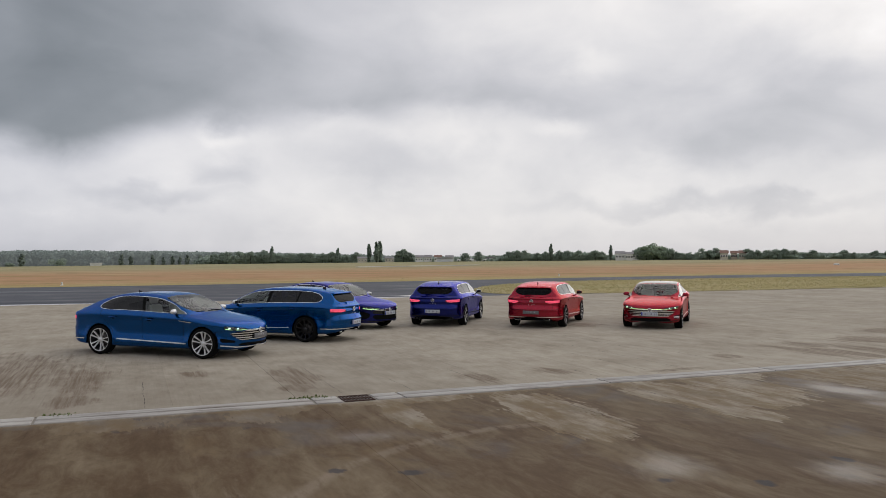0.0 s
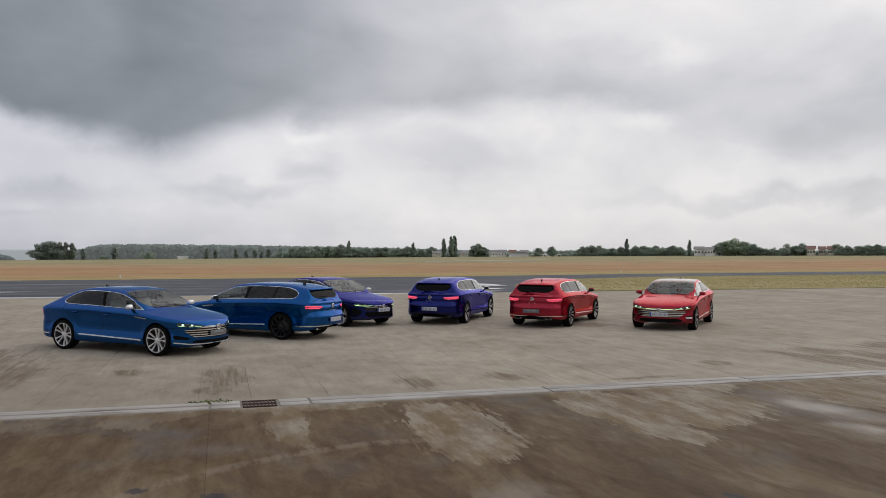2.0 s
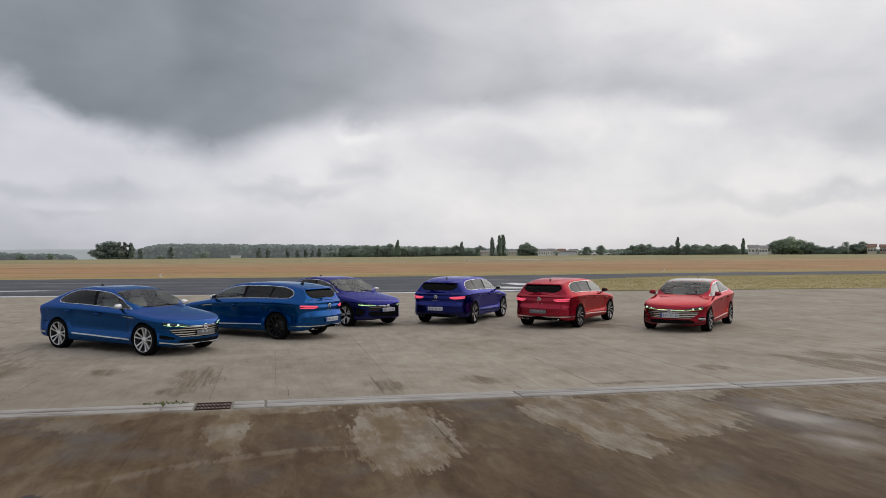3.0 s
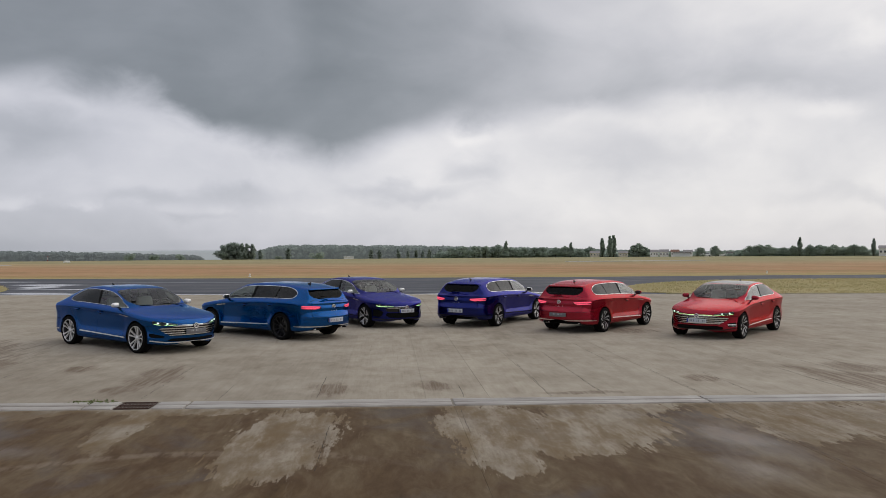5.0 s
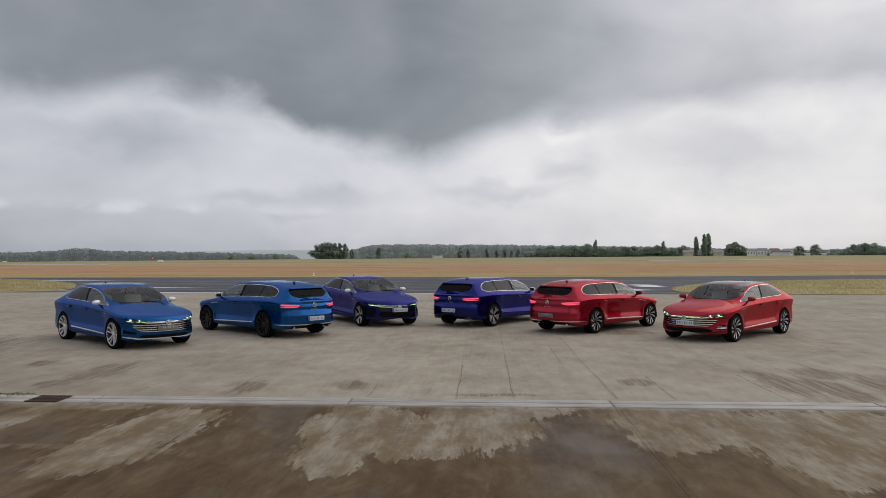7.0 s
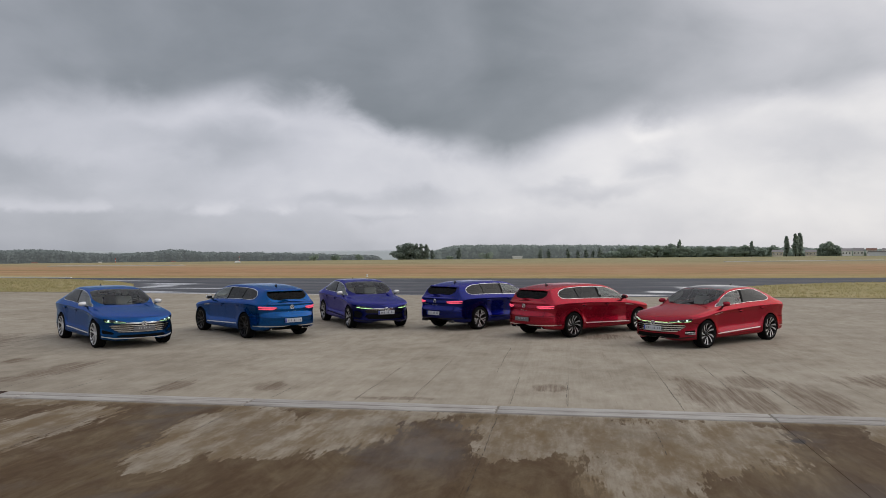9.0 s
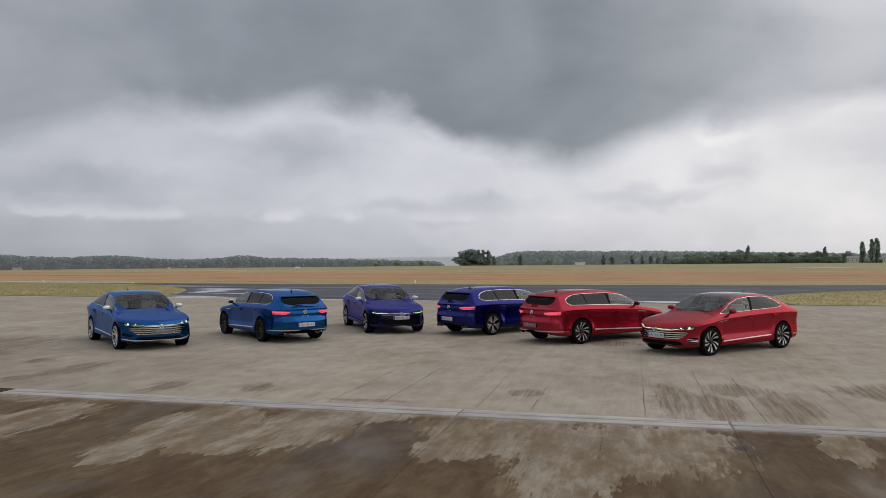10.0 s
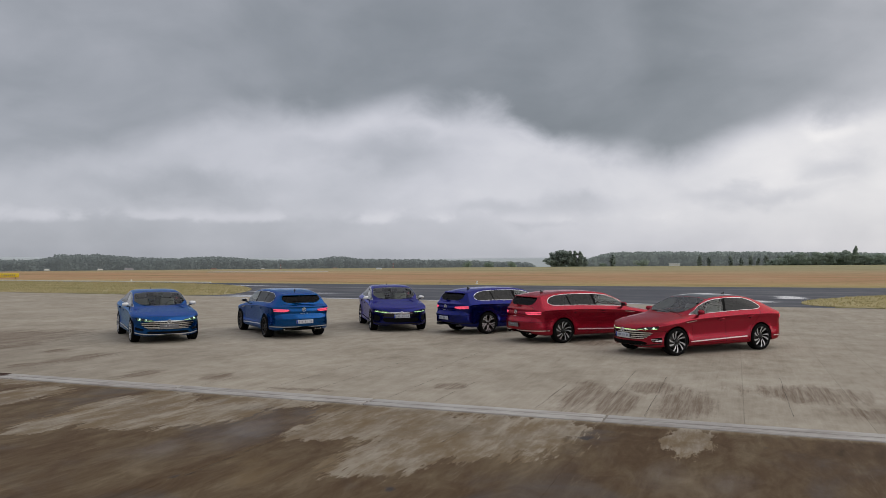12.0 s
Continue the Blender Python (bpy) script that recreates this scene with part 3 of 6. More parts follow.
    # faint arcs of tyre tracks
    rx, ry = n.m("SUBTRACT", px, -0.2), n.m("SUBTRACT", py, 4.6)
    ring = n.m("SQRT", n.m("ADD", n.m("MULTIPLY", rx, rx), n.m("MULTIPLY", ry, ry)))
    track = n.m("MULTIPLY", n.step(n.m("ABSOLUTE", n.m("SUBTRACT", n.m("ADD", ring, n.m("MULTIPLY", blot, 0.25)), 4.5)), 0.16, 0.03), n.step(mud_fine, 0.36, 0.56))
    track = n.m("MULTIPLY", n.m("MULTIPLY", track, n.step(py, 6.0, 7.2)), n.step(px, 2.4, 0.6))
    mud = n.mix(n.m("MULTIPLY", track, 0.45), mud, (0.24, 0.19, 0.14))
    mud = n.mix(n.m("MULTIPLY", n.step(n.m("ADD", px, n.m("MULTIPLY", blot, 4.0)), 3.0, -2.5), 0.22), mud, n.mix(1.0, mud, (1.55, 1.62, 1.80), "MULTIPLY"))
    color = n.mix(damp_near, dry, mud)
    # ochre silt along the drying edge
    rim = n.m("MULTIPLY", n.m("MULTIPLY", damp_near, n.m("SUBTRACT", 1.0, damp_near)), 4.0)
    color = n.mix(n.m("MULTIPLY", n.m("MULTIPLY", rim, near), n.m("MULTIPLY", n.step(blot, -0.16, 0.12), 0.70)), color, (0.150, 0.098, 0.044))
    color = n.mix(damp_far, color, (0.112, 0.070, 0.045))
    # tar spots
    cell = n.add("ShaderNodeTexVoronoi", {"Vector": n.vm("MULTIPLY", n.vm("ADD", bent, n.xyz(n.m("MULTIPLY", rags, 0.25), n.m("MULTIPLY", blot, 0.3), 0.0)), (1.3, 1.0, 1.0)), "Scale": 1.0, "Randomness": 1.0})
    tar = n.m("MULTIPLY", n.step(n.m("ADD", cell.outputs["Distance"], n.m("MULTIPLY", flecks, 0.10)), 0.150, 0.085), n.step(n.split(cell.outputs["Color"])[0], 0.52, 0.56))
    tar = n.m("MULTIPLY", n.m("MULTIPLY", tar, near), n.step(py, 11.2, 10.4))
    color = n.mix(n.m("MULTIPLY", tar, 0.75), color, (0.034, 0.036, 0.046))
    # water stands thinly in low places
    lie = n.m("ADD", spots_at(n, wx, wy, ((6.0, 9.4, 0.9, 2.2), (5.6, 8.0, 0.7, 0.9), (0.0, 6.7, 0.7, 0.8), (-2.7, 9.3, 0.9, 0.6), (1.7, 5.8, 0.6, 0.6), (11.7, 8.9, 0.5, 0.9), (12.3, 8.9, 0.4, 0.8))), n.m("MULTIPLY", n.m("ADD", n.m("MULTIPLY", rags, 0.7), n.m("MULTIPLY", blot, 1.4)), 0.9))
    film = n.m("MULTIPLY", n.step(lie, -0.05, 0.95), n.step(py, 11.4, 10.6))
    stand = n.m("ADD", spots_at(n, wx, wy, ((5.5, 8.2, 0.35, 0.6), (6.0, 9.6, 0.40, 0.7), (0.0, 6.7, 0.45, 0.5), (1.7, 5.7, 0.35, 0.4), (-2.6, 9.2, 0.45, 0.3), (11.65, 9.4, 0.20, 0.7), (12.3, 8.9, 0.10, 0.4))), n.m("MULTIPLY", n.m("ADD", rags, n.m("ADD", blot, flecks)), 0.9))
    stand = n.step(stand, 0.0, 0.55)
    wet_rough = n.m("SUBTRACT", n.m("SUBTRACT", 0.60, n.m("MULTIPLY", film, 0.20)), n.m("MULTIPLY", stand, 0.07))
    rough = n.m("ADD", n.m("MULTIPLY", damp_near, n.m("SUBTRACT", wet_rough, 0.88)), 0.88)
    relief = n.m("ADD", n.m("MULTIPLY", brush, 0.2), n.m("ADD", n.m("MULTIPLY", grit, 0.4), n.m("MULTIPLY", mottle, 0.7)))
    normal = bump(n, relief, 0.30, 0.008)
    return bsdf(n, color, rough, 0.0, normal, Specular_IOR_Level=n.m("ADD", 0.05, n.m("MULTIPLY", damp_near, n.m("ADD", n.m("MULTIPLY", film, 0.06), n.m("MULTIPLY", stand, 0.02)))))


CONCRETE = material("brushed weathered concrete", concrete_nodes)


def drain_nodes(n):
    pos = place(n)
    v = n.noise(n.vm("MULTIPLY", pos, (1.2, 9.0, 1.0)), 1.0, 6, 0.68)
    w = n.noise(pos, 0.8, 5, 0.6)
    grit = n.noise(pos, 60.0, 3, 0.6)
    c = n.ramp(n.m("ADD", n.m("MULTIPLY", v, 0.55), n.m("MULTIPLY", w, 0.45)), [(0.32, (0.16, 0.138, 0.115)), (0.44, (0.31, 0.285, 0.26)), (0.58, (0.42, 0.40, 0.37)), (0.75, (0.50, 0.48, 0.45))])
    return bsdf(n, c, 0.8, 0.0, bump(n, n.m("ADD", grit, v), 0.3, 0.006))


DRAIN_CONCRETE = material("pale drain concrete", drain_nodes)
IRON = simple("rusty cast iron", (0.060, 0.030, 0.020), 0.75, 0.3, 25, 0.6)
PIT = simple("black pit", (0.006, 0.006, 0.006), 0.9)


def tarmac_nodes(n):
    pos = place(n)
    a = n.noise(n.vm("MULTIPLY", pos, (0.05, 0.55, 1.0)), 1.0, 6, 0.62)
    b = n.noise(pos, 0.5, 6, 0.65)
    grit = n.noise(pos, 30.0, 3, 0.6)
    c = n.ramp(n.m("ADD", n.m("MULTIPLY", a, 0.6), n.m("MULTIPLY", b, 0.4)), [(0.32, (0.054, 0.057, 0.068)), (0.5, (0.090, 0.094, 0.107)), (0.66, (0.150, 0.152, 0.163))])
    warped = n.vm("ADD", pos, n.vm("SCALE", n.vm("SUBTRACT", n.add("ShaderNodeTexNoise", {"Vector": n.vm("MULTIPLY", pos, (0.12, 0.6, 1.0)), "Scale": 1.0, "Detail": 5.0}).outputs["Color"], (0.5, 0.5, 0.5)), scale=2.2))
    POOLS = ((-21.0, 53.2, 2.8, 1.6), (-19.6, 49.8, 1.3, 3.6), (-16.5, 47.2, 4.5, 0.9), (-17.0, 42.8, 3.6, 1.4), (-8.0, 41.6, 16.0, 0.6), (15.4, 51.0, 1.3, 2.6), (13.4, 46.4, 1.2, 1.8), (11.0, 42.6, 2.6, 0.9), (4.0, 41.6, 9.0, 0.5), (-28, 58.0, 7.0, 0.8))
    pool = n.step(n.m("ADD", spots_at(n, *n.split(warped)[:2], POOLS), n.m("MULTIPLY", n.m("SUBTRACT", a, 0.5), 1.8)), 0.0, 0.55)
    rough = n.m("SUBTRACT", 0.80, n.m("MULTIPLY", pool, 0.68))
    sheen = n.step(a, 0.55, 0.72)
    rough = n.m("SUBTRACT", rough, n.m("MULTIPLY", sheen, 0.34))
    return bsdf(n, c, rough, 0.0, bump(n, n.m("MULTIPLY", grit, n.m("SUBTRACT", 1.0, pool)), 0.4, 0.008), Specular_IOR_Level=n.m("ADD", 0.15, n.m("ADD", n.m("MULTIPLY", sheen, 0.14), n.m("MULTIPLY", pool, 0.26))))


TARMAC = material("dark patched tarmac", tarmac_nodes)


def field_nodes(n):
    """Dry airfield grass in broad bands: straw by the taxiway, rust-red sorrel, then grey green."""
    pos = place(n)
    px, py, pz = n.split(pos)
    far = n.m("ADD", n.m("SUBTRACT", py, n.m("MULTIPLY", px, 0.14)), n.m("MULTIPLY", n.m("SUBTRACT", n.noise(n.vm("MULTIPLY", pos, (0.012, 0.05, 1.0)), 1.0, 5, 0.6), 0.5), 30.0))
    tuft = n.noise(n.vm("MULTIPLY", pos, (0.5, 1.4, 1.0)), 1.0, 7, 0.72)
    wide = n.noise(n.vm("MULTIPLY", pos, (0.012, 0.15, 1.0)), 1.0, 6, 0.64)
    k = n.m("DIVIDE", n.m("SUBTRACT", far, 60.0), 300.0, clamp=True)
    band = n.ramp(k, [(0.0, (0.385, 0.315, 0.140)), (0.04, (0.415, 0.320, 0.150)), (0.075, (0.445, 0.265, 0.150)), (0.15, (0.445, 0.260, 0.150)), (0.21, (0.44, 0.30, 0.175)), (0.30, (0.36, 0.32, 0.19)), (0.6, (0.31, 0.30, 0.17)), (1.0, (0.28, 0.28, 0.16))])
    c = n.mix(n.m("MULTIPLY", n.step(tuft, 0.45, 0.68), 0.55), band, (0.23, 0.175, 0.075))
    patch = n.noise(n.vm("MULTIPLY", pos, (0.10, 0.16, 1.0)), 1.0, 7, 0.70)
    c = n.mix(n.m("MULTIPLY", n.step(patch, 0.52, 0.68), 0.50), c, (0.19, 0.155, 0.075))
    c = n.mix(n.m("MULTIPLY", n.step(patch, 0.48, 0.34), 0.38), c, (0.50, 0.40, 0.25))
    c = n.mix(n.m("MULTIPLY", n.step(wide, 0.52, 0.66), 0.55), c, (0.20, 0.20, 0.075))
    c = n.mix(n.m("MULTIPLY", n.step(wide, 0.47, 0.34), 0.45), c, (0.46, 0.36, 0.21))
    return bsdf(n, c, 0.95, 0.0, bump(n, tuft, 0.6, 0.08), Specular_IOR_Level=0.05)


FIELD = material("dry airfield grass", field_nodes)


def island_nodes(n):
    pos = place(n)
    a = n.noise(n.vm("MULTIPLY", pos, (0.10, 0.45, 1.0)), 1.0, 6, 0.66)
    b = n.noise(pos, 3.0, 5, 0.7)
    c = n.ramp(n.m("ADD", n.m("MULTIPLY", a, 0.85), n.m("MULTIPLY", b, 0.15)), [(0.30, (0.22, 0.210, 0.095)), (0.42, (0.33, 0.290, 0.145)), (0.58, (0.41, 0.345, 0.190)), (0.72, (0.46, 0.39, 0.235))])
    green = n.noise(n.vm("MULTIPLY", n.vm("ADD", pos, (5, 2, 0)), (0.07, 0.22, 1.0)), 1.0, 6, 0.68)
    c = n.mix(n.m("MULTIPLY", n.step(green, 0.52, 0.68), 0.42), c, (0.175, 0.205, 0.075))
    return bsdf(n, c, 0.95, 0.0, bump(n, b, 0.6, 0.05), Specular_IOR_Level=0.05)


ISLAND = material("straw coloured rough grass", island_nodes)


def blade_nodes(n):
    rnd = n.add("ShaderNodeNewGeometry").outputs["Random Per Island"]
    pos = place(n)
    a = n.noise(n.vm("MULTIPLY", pos, (0.10, 0.45, 1.0)), 1.0, 5, 0.66)
    c = n.ramp(n.m("ADD", n.m("MULTIPLY", rnd, 0.22), n.m("MULTIPLY", a, 0.78)), [(0.26, (0.25, 0.250, 0.110)), (0.40, (0.35, 0.315, 0.155)), (0.60, (0.43, 0.365, 0.205)), (0.8, (0.49, 0.42, 0.255))])
    thin = n.add("ShaderNodeBsdfTranslucent", {0: n.mix(0.35, c, (0.0, 0.0, 0.0))}).outputs[0]
    return n.add("ShaderNodeAddShader", {0: bsdf(n, n.mix(0.5, c, (0.0, 0.0, 0.0)), 0.9, Specular_IOR_Level=0.1), 1: thin}).outputs[0]


BLADES = material("grass blades", blade_nodes)
WEED = simple("green weeds", (0.17, 0.21, 0.08), 0.9, 0.0, 8, 0.5)


def terrain(x, y):
    """The height of the open field: level by the taxiway, then sinking gently, more so towards -x."""
    d = math.hypot(x, y)
    if y < 60 or d < 80:
        return -0.06
    e = -0.60 + 0.62 * x / d
    s = min(1.0, (d - 80.0) / 270.0) * min(1.0, (y - 60) / 60.0)
    s = s * s * (3 - 2 * s)
    return -0.06 * (1 - s) + s * (2.35 + d * math.tan(radians(min(e, -0.06))))


def structure(name, verts, faces, mat, label, smooth=False):
    ob = part(name, (verts, faces, [], None), mat, None, "", smooth)
    return tagged(ob, label, kind="structure")


def make_field():
    verts, faces = [(0.0, 0.0, -0.06)], []
    radii = [20, 40, 55, 65, 75, 85, 95, 105, 118, 132, 148, 165, 185, 210, 240, 275, 315, 350, 400, 470, 560, 700, 900, 1200, 1700, 2500, 4000]
    n = 180
    for r in radii:
        for i in range(n):
            a = 2 * math.pi * i / n
            x, y = r * math.sin(a), r * math.cos(a)
            verts.append((x, y, terrain(x, y)))
    for i in range(n):
        faces.append([0, 1 + (i + 1) % n, 1 + i])
    for k in range(len(radii) - 1):
        for i in range(n):
            a, b = 1 + k * n + i, 1 + k * n + (i + 1) % n
            faces.append([a, b, b + n, a + n])
    structure("ground", verts, faces, FIELD, "dry orange and straw coloured airfield grass to the horizon", True)


def outline_sheet(name, pts, z, depth, mat, label):
    """A flat slab with an outline."""
    bm = bmesh.new()
    top = [bm.verts.new((x, y, z)) for x, y in pts]
    low = [bm.verts.new((x, y, z - depth)) for x, y in pts]
    bm.faces.new(top)
    for i in range(len(pts)):
        j = (i + 1) % len(pts)
        bm.faces.new((top[j], top[i], low[i], low[j]))
    bmesh.ops.recalc_face_normals(bm, faces=bm.faces[:])
    bmesh.ops.triangulate(bm, faces=bm.faces[:])
    g = from_bm(bm)
    return structure(name, g[0], g[1], mat, label)


def curved(pts, n=8):
    """A closed outline rounded through its points."""
    out = []
    for i in range(len(pts)):
        p0, p1, p2, p3 = (Vector(pts[(i + k - 1) % len(pts)]) for k in range(4))
        for j in range(n):
            t = j / n
            out.append(tuple(0.5 * (2 * p1 + (p2 - p0) * t + (2 * p0 - 5 * p1 + 4 * p2 - p3) * t * t + (3 * p1 - p0 - 3 * p2 + p3) * t**3)))
    return out


ISLE_RIGHT = [(15.6, 44.4), (17.2, 42.0), (21, 41.4), (60, 41.4), (150, 41.4), (150, 66.0), (78, 65.5), (47, 64.5), (31.5, 61.8), (22.0, 56.2), (17.0, 49.5)]
ISLE_LEFT = [(-19.6, 44.0), (-20.6, 41.8), (-26, 41.4), (-60, 41.4), (-150, 41.4), (-150, 60.8), (-61, 61.0), (-40, 61.6), (-30, 58.2), (-24.2, 53.0), (-21.0, 48.0)]


def inside(pts, x, y):
    hit = False
    for (x0, y0), (x1, y1) in zip(pts, pts[1:] + pts[:1]):
        if (y0 > y) != (y1 > y) and x < (x1 - x0) * (y - y0) / (y1 - y0) + x0:
            hit = not hit
    return hit


def grass_geometry(pick, count, lo, hi, seed):
    """Many thin bent blades in tufts."""
    rnd = random.Random(seed)
    verts, faces = [], []
    for _ in range(count):
        x, y, z = pick(rnd)
        for _ in range(rnd.randint(3, 5)):
            h, a = rnd.uniform(lo, hi), rnd.uniform(0, 6.28)
            w = rnd.uniform(0.012, 0.03) * (1 + h)
            bx, by = x + rnd.uniform(-0.12, 0.12), y + rnd.uniform(-0.12, 0.12)
            lx, ly = rnd.uniform(-0.4, 0.4) * h, rnd.uniform(-0.4, 0.4) * h
            dx, dy = math.cos(a) * w, math.sin(a) * w
            o = len(verts)
            verts += [(bx - dx, by - dy, z), (bx + dx, by + dy, z), (bx + lx * 0.4 + dx * 0.7, by + ly * 0.4 + dy * 0.7, z + h * 0.6), (bx + lx, by + ly, z + h)]
            faces += [[o, o + 1, o + 2], [o, o + 2, o + 3]]
    return verts, faces, [], None


def make_ground():
    make_field()
    outline_sheet("road", [(-150, 40.9), (150, 40.9), (150, 84), (90, 79), (55, 75.5), (40, 73.5), (18, 68.5), (-6, 66), (-31, 64), (-60, 62.6), (-150, 61.8)], -0.015, 0.2, TARMAC, "dark wet tarmac taxiway behind the concrete apron")
    for pts, seed in ((ISLE_RIGHT, 1), (ISLE_LEFT, 2)):
        c = curved([Vector(p) for p in pts], 5)
        outline_sheet("verge", c, 0.012, 0.1, ISLAND, "straw coloured rough grass island beside the taxiway")
        xs = (15, 80) if seed == 1 else (-75, -19)

        def pick(r, c=c, xs=xs):
            while True:
                x, y = r.uniform(*xs), r.uniform(41, 66)
                if inside(c, x, y):
                    return x, y, 0.0
        tagged(part("grass", grass_geometry(pick, 14000, 0.03, 0.11, seed), BLADES, None, "", False), "dry straw and green grass blades", "grass", kind="stuff")

    def pick_far(r):
        x = r.uniform(-75, 95)
        y = 66.5 + 0.11 * x + abs(r.gauss(0, 7)) if x > -31 else 63.2 + abs(r.gauss(0, 7))
        return x, max(y, 62.8), terrain(x, y)
    tagged(part("grass", grass_geometry(pick_far, 2500, 0.015, 0.035, 5), BLADES, None, "", False), "dry grass along the far taxiway edge", "grass", kind="stuff")
    # weeds in the drain joint
    def pick_weed(r):
        return r.choice((-2.75, -2.6, -2.85, -6.4, -2.65)) + r.gauss(0, 0.11), DRAIN_Y + 0.275 + r.gauss(0, 0.025), 0.0
    tagged(part("weeds", grass_geometry(pick_weed, 34, 0.008, 0.04, 9), WEED, None, "", False), "small green weeds in the drain joint", "weeds", kind="stuff")


# ---- drain ----
JOINTS = [-18.4, -14.5, -10.57, -6.65, -2.72, -1.25, 2.69, 6.62, 10.55, 14.48, 18.4, 22.3, 26.3, 30.2, 34.1, 38.0, 42.0]


def make_drain():
    drain = tagged(new("drain_channel"), "pale concrete drain channel set into the apron", "drain")
    for a, b in zip(JOINTS, JOINTS[1:]):
        pieces = [(a, b)] if not (a < -2 < b) else [(a, -2.27), (-1.73, b)]
        for p, q in pieces:
            for dy in (-0.138, 0.138):
                g = box(q - p - 0.035, 0.226, 0.16, 0.012, 1.0, 2)
                s = part("channel_stone", g, DRAIN_CONCRETE, drain)
                s.matrix_basis = pose((p + q) / 2, DRAIN_Y + dy, -0.068 + random.uniform(-0.003, 0.003), random.uniform(-0.4, 0.4), 0, 0)
    part("slot", moved(box(JOINTS[-1] - JOINTS[0], 0.56, 0.05), pose((JOINTS[-1] + JOINTS[0]) / 2, DRAIN_Y, -0.12)), PIT, drain)
    grate = tagged(new("drain_grate"), "rusty cast iron drain grate with two rows of slots", "grate")
    x0, x1 = -2.25, -1.75
    for y in (-0.22, 0.0, 0.22):
        r = part("rail", box(x1 - x0, 0.035 if y else 0.05, 0.05, 0.006), IRON, grate)
        r.matrix_basis = pose((x0 + x1) / 2, DRAIN_Y + y, -0.012)
    for i in range(10):
        r = part("bar", box(0.022, 0.44, 0.045, 0.005), IRON, grate)
        r.matrix_basis = pose(x0 + 0.012 + i * (x1 - x0 - 0.024) / 9, DRAIN_Y, -0.014)


# ---- apron slabs ----
def make_apron():
    """Strips of concrete poured side by side, each a slab of its own with a recessed joint."""
    bed = outline_sheet("pavement", [(-150, -70), (150, -70), (150, 41.0), (-150, 41.0)], -0.006, 0.3, PIT_BED, "wide pale concrete apron with stains and joints")
    rnd = random.Random(11)
    EDGES = (-2.9, -1.1, 0.9, 2.3, 3.3, 4.28, 5.2, 6.75, 7.68, 9.38, 11.1, 12.5)
    xs = [-2.9]
    while xs[0] > -60:
        xs.insert(0, xs[0] - rnd.choice((1.25, 1.7, 0.95, 1.9)))
    xs = xs[:-1] + list(EDGES)
    while xs[-1] < 75:
        xs.append(xs[-1] + rnd.choice((1.25, 1.7, 0.95, 1.9)))
    made = {}

    def slab(x0, x1, y0, y1):
        key = (round(x1 - x0, 2), round(y1 - y0, 2), y0 > 12)
        if key not in made:
            g = box(x1 - x0 - 0.001, y1 - y0 - 0.006, 0.08, 0.003, 1.0, 1)
            made[key] = part("slab", g, CONCRETE, bed, "", False)
            s = made[key]
        else:
            s = new("slab", made[key].data)
            s.parent = bed
        s.matrix_basis = pose((x0 + x1) / 2, (y0 + y1) / 2, -0.04 + rnd.uniform(-0.0015, 0.0015))

    # old shrinkage cracks along the strips
    for cx, y0, y1 in ((4.30, 12.3, 15.9), (5.18, 12.3, 17.2), (6.30, 15.5, 19.5), (6.78, 12.3, 15.0), (7.66, 12.3, 14.5), (9.38, 12.3, 14.8), (10.4, 14.0, 17.2), (11.08, 12.3, 16.4), (2.9, 12.3, 13.4), (0.6, 12.3, 14.4), (-0.9, 12.3, 13.6), (-2.1, 12.4, 15.6), (-5.2, 12.3, 15.0), (13.2, 13.0, 17.0),
                       (6.68, 7.2, 11.55), (0.95, 8.3, 10.4), (8.8, 9.6, 10.8), (2.75, 9.9, 11.3)):
        verts, faces, x, y = [], [], cx, y0
        while y < y1:
            long = rnd.uniform(0.03, 0.09)
            w = rnd.uniform(0.0012, 0.0055) * (0.4 if rnd.random() < 0.25 else 1.0)
            verts += [(x - w, y, 0.0035), (x + w, y, 0.0035)]
            x += rnd.uniform(-0.006, 0.006) + 0.12 * (cx - x)
            y += long
        faces = [[2 * i, 2 * i + 1, 2 * i + 3, 2 * i + 2] for i in range(len(verts) // 2 - 1) if rnd.random() > 0.07]
        part("crack", (verts, faces, [], None), CRACK, bed, "", False)
    far = DRAIN_Y + 0.275
    for x0, x1 in zip(xs, xs[1:]):
        slab(x0, x1, far, 41.0)
    near = [-60, -44] + [JOINTS[0] - 3.93 * k for k in (5, 4, 3, 2, 1)] + [j for j in JOINTS if j != -1.25] + [46, 60, 75]
    for x0, x1 in zip(near, near[1:]):
        for y0, y1 in ((DRAIN_Y - 0.275 - 16.0, DRAIN_Y - 0.275), (-40.0, DRAIN_Y - 0.275 - 16.0)):
            slab(x0, x1, y0, y1)


CRACK = simple("dirt filled crack", (0.035, 0.028, 0.022), 0.95)
PIT_BED = simple("dark joint filler", (0.26, 0.235, 0.20), 0.95)


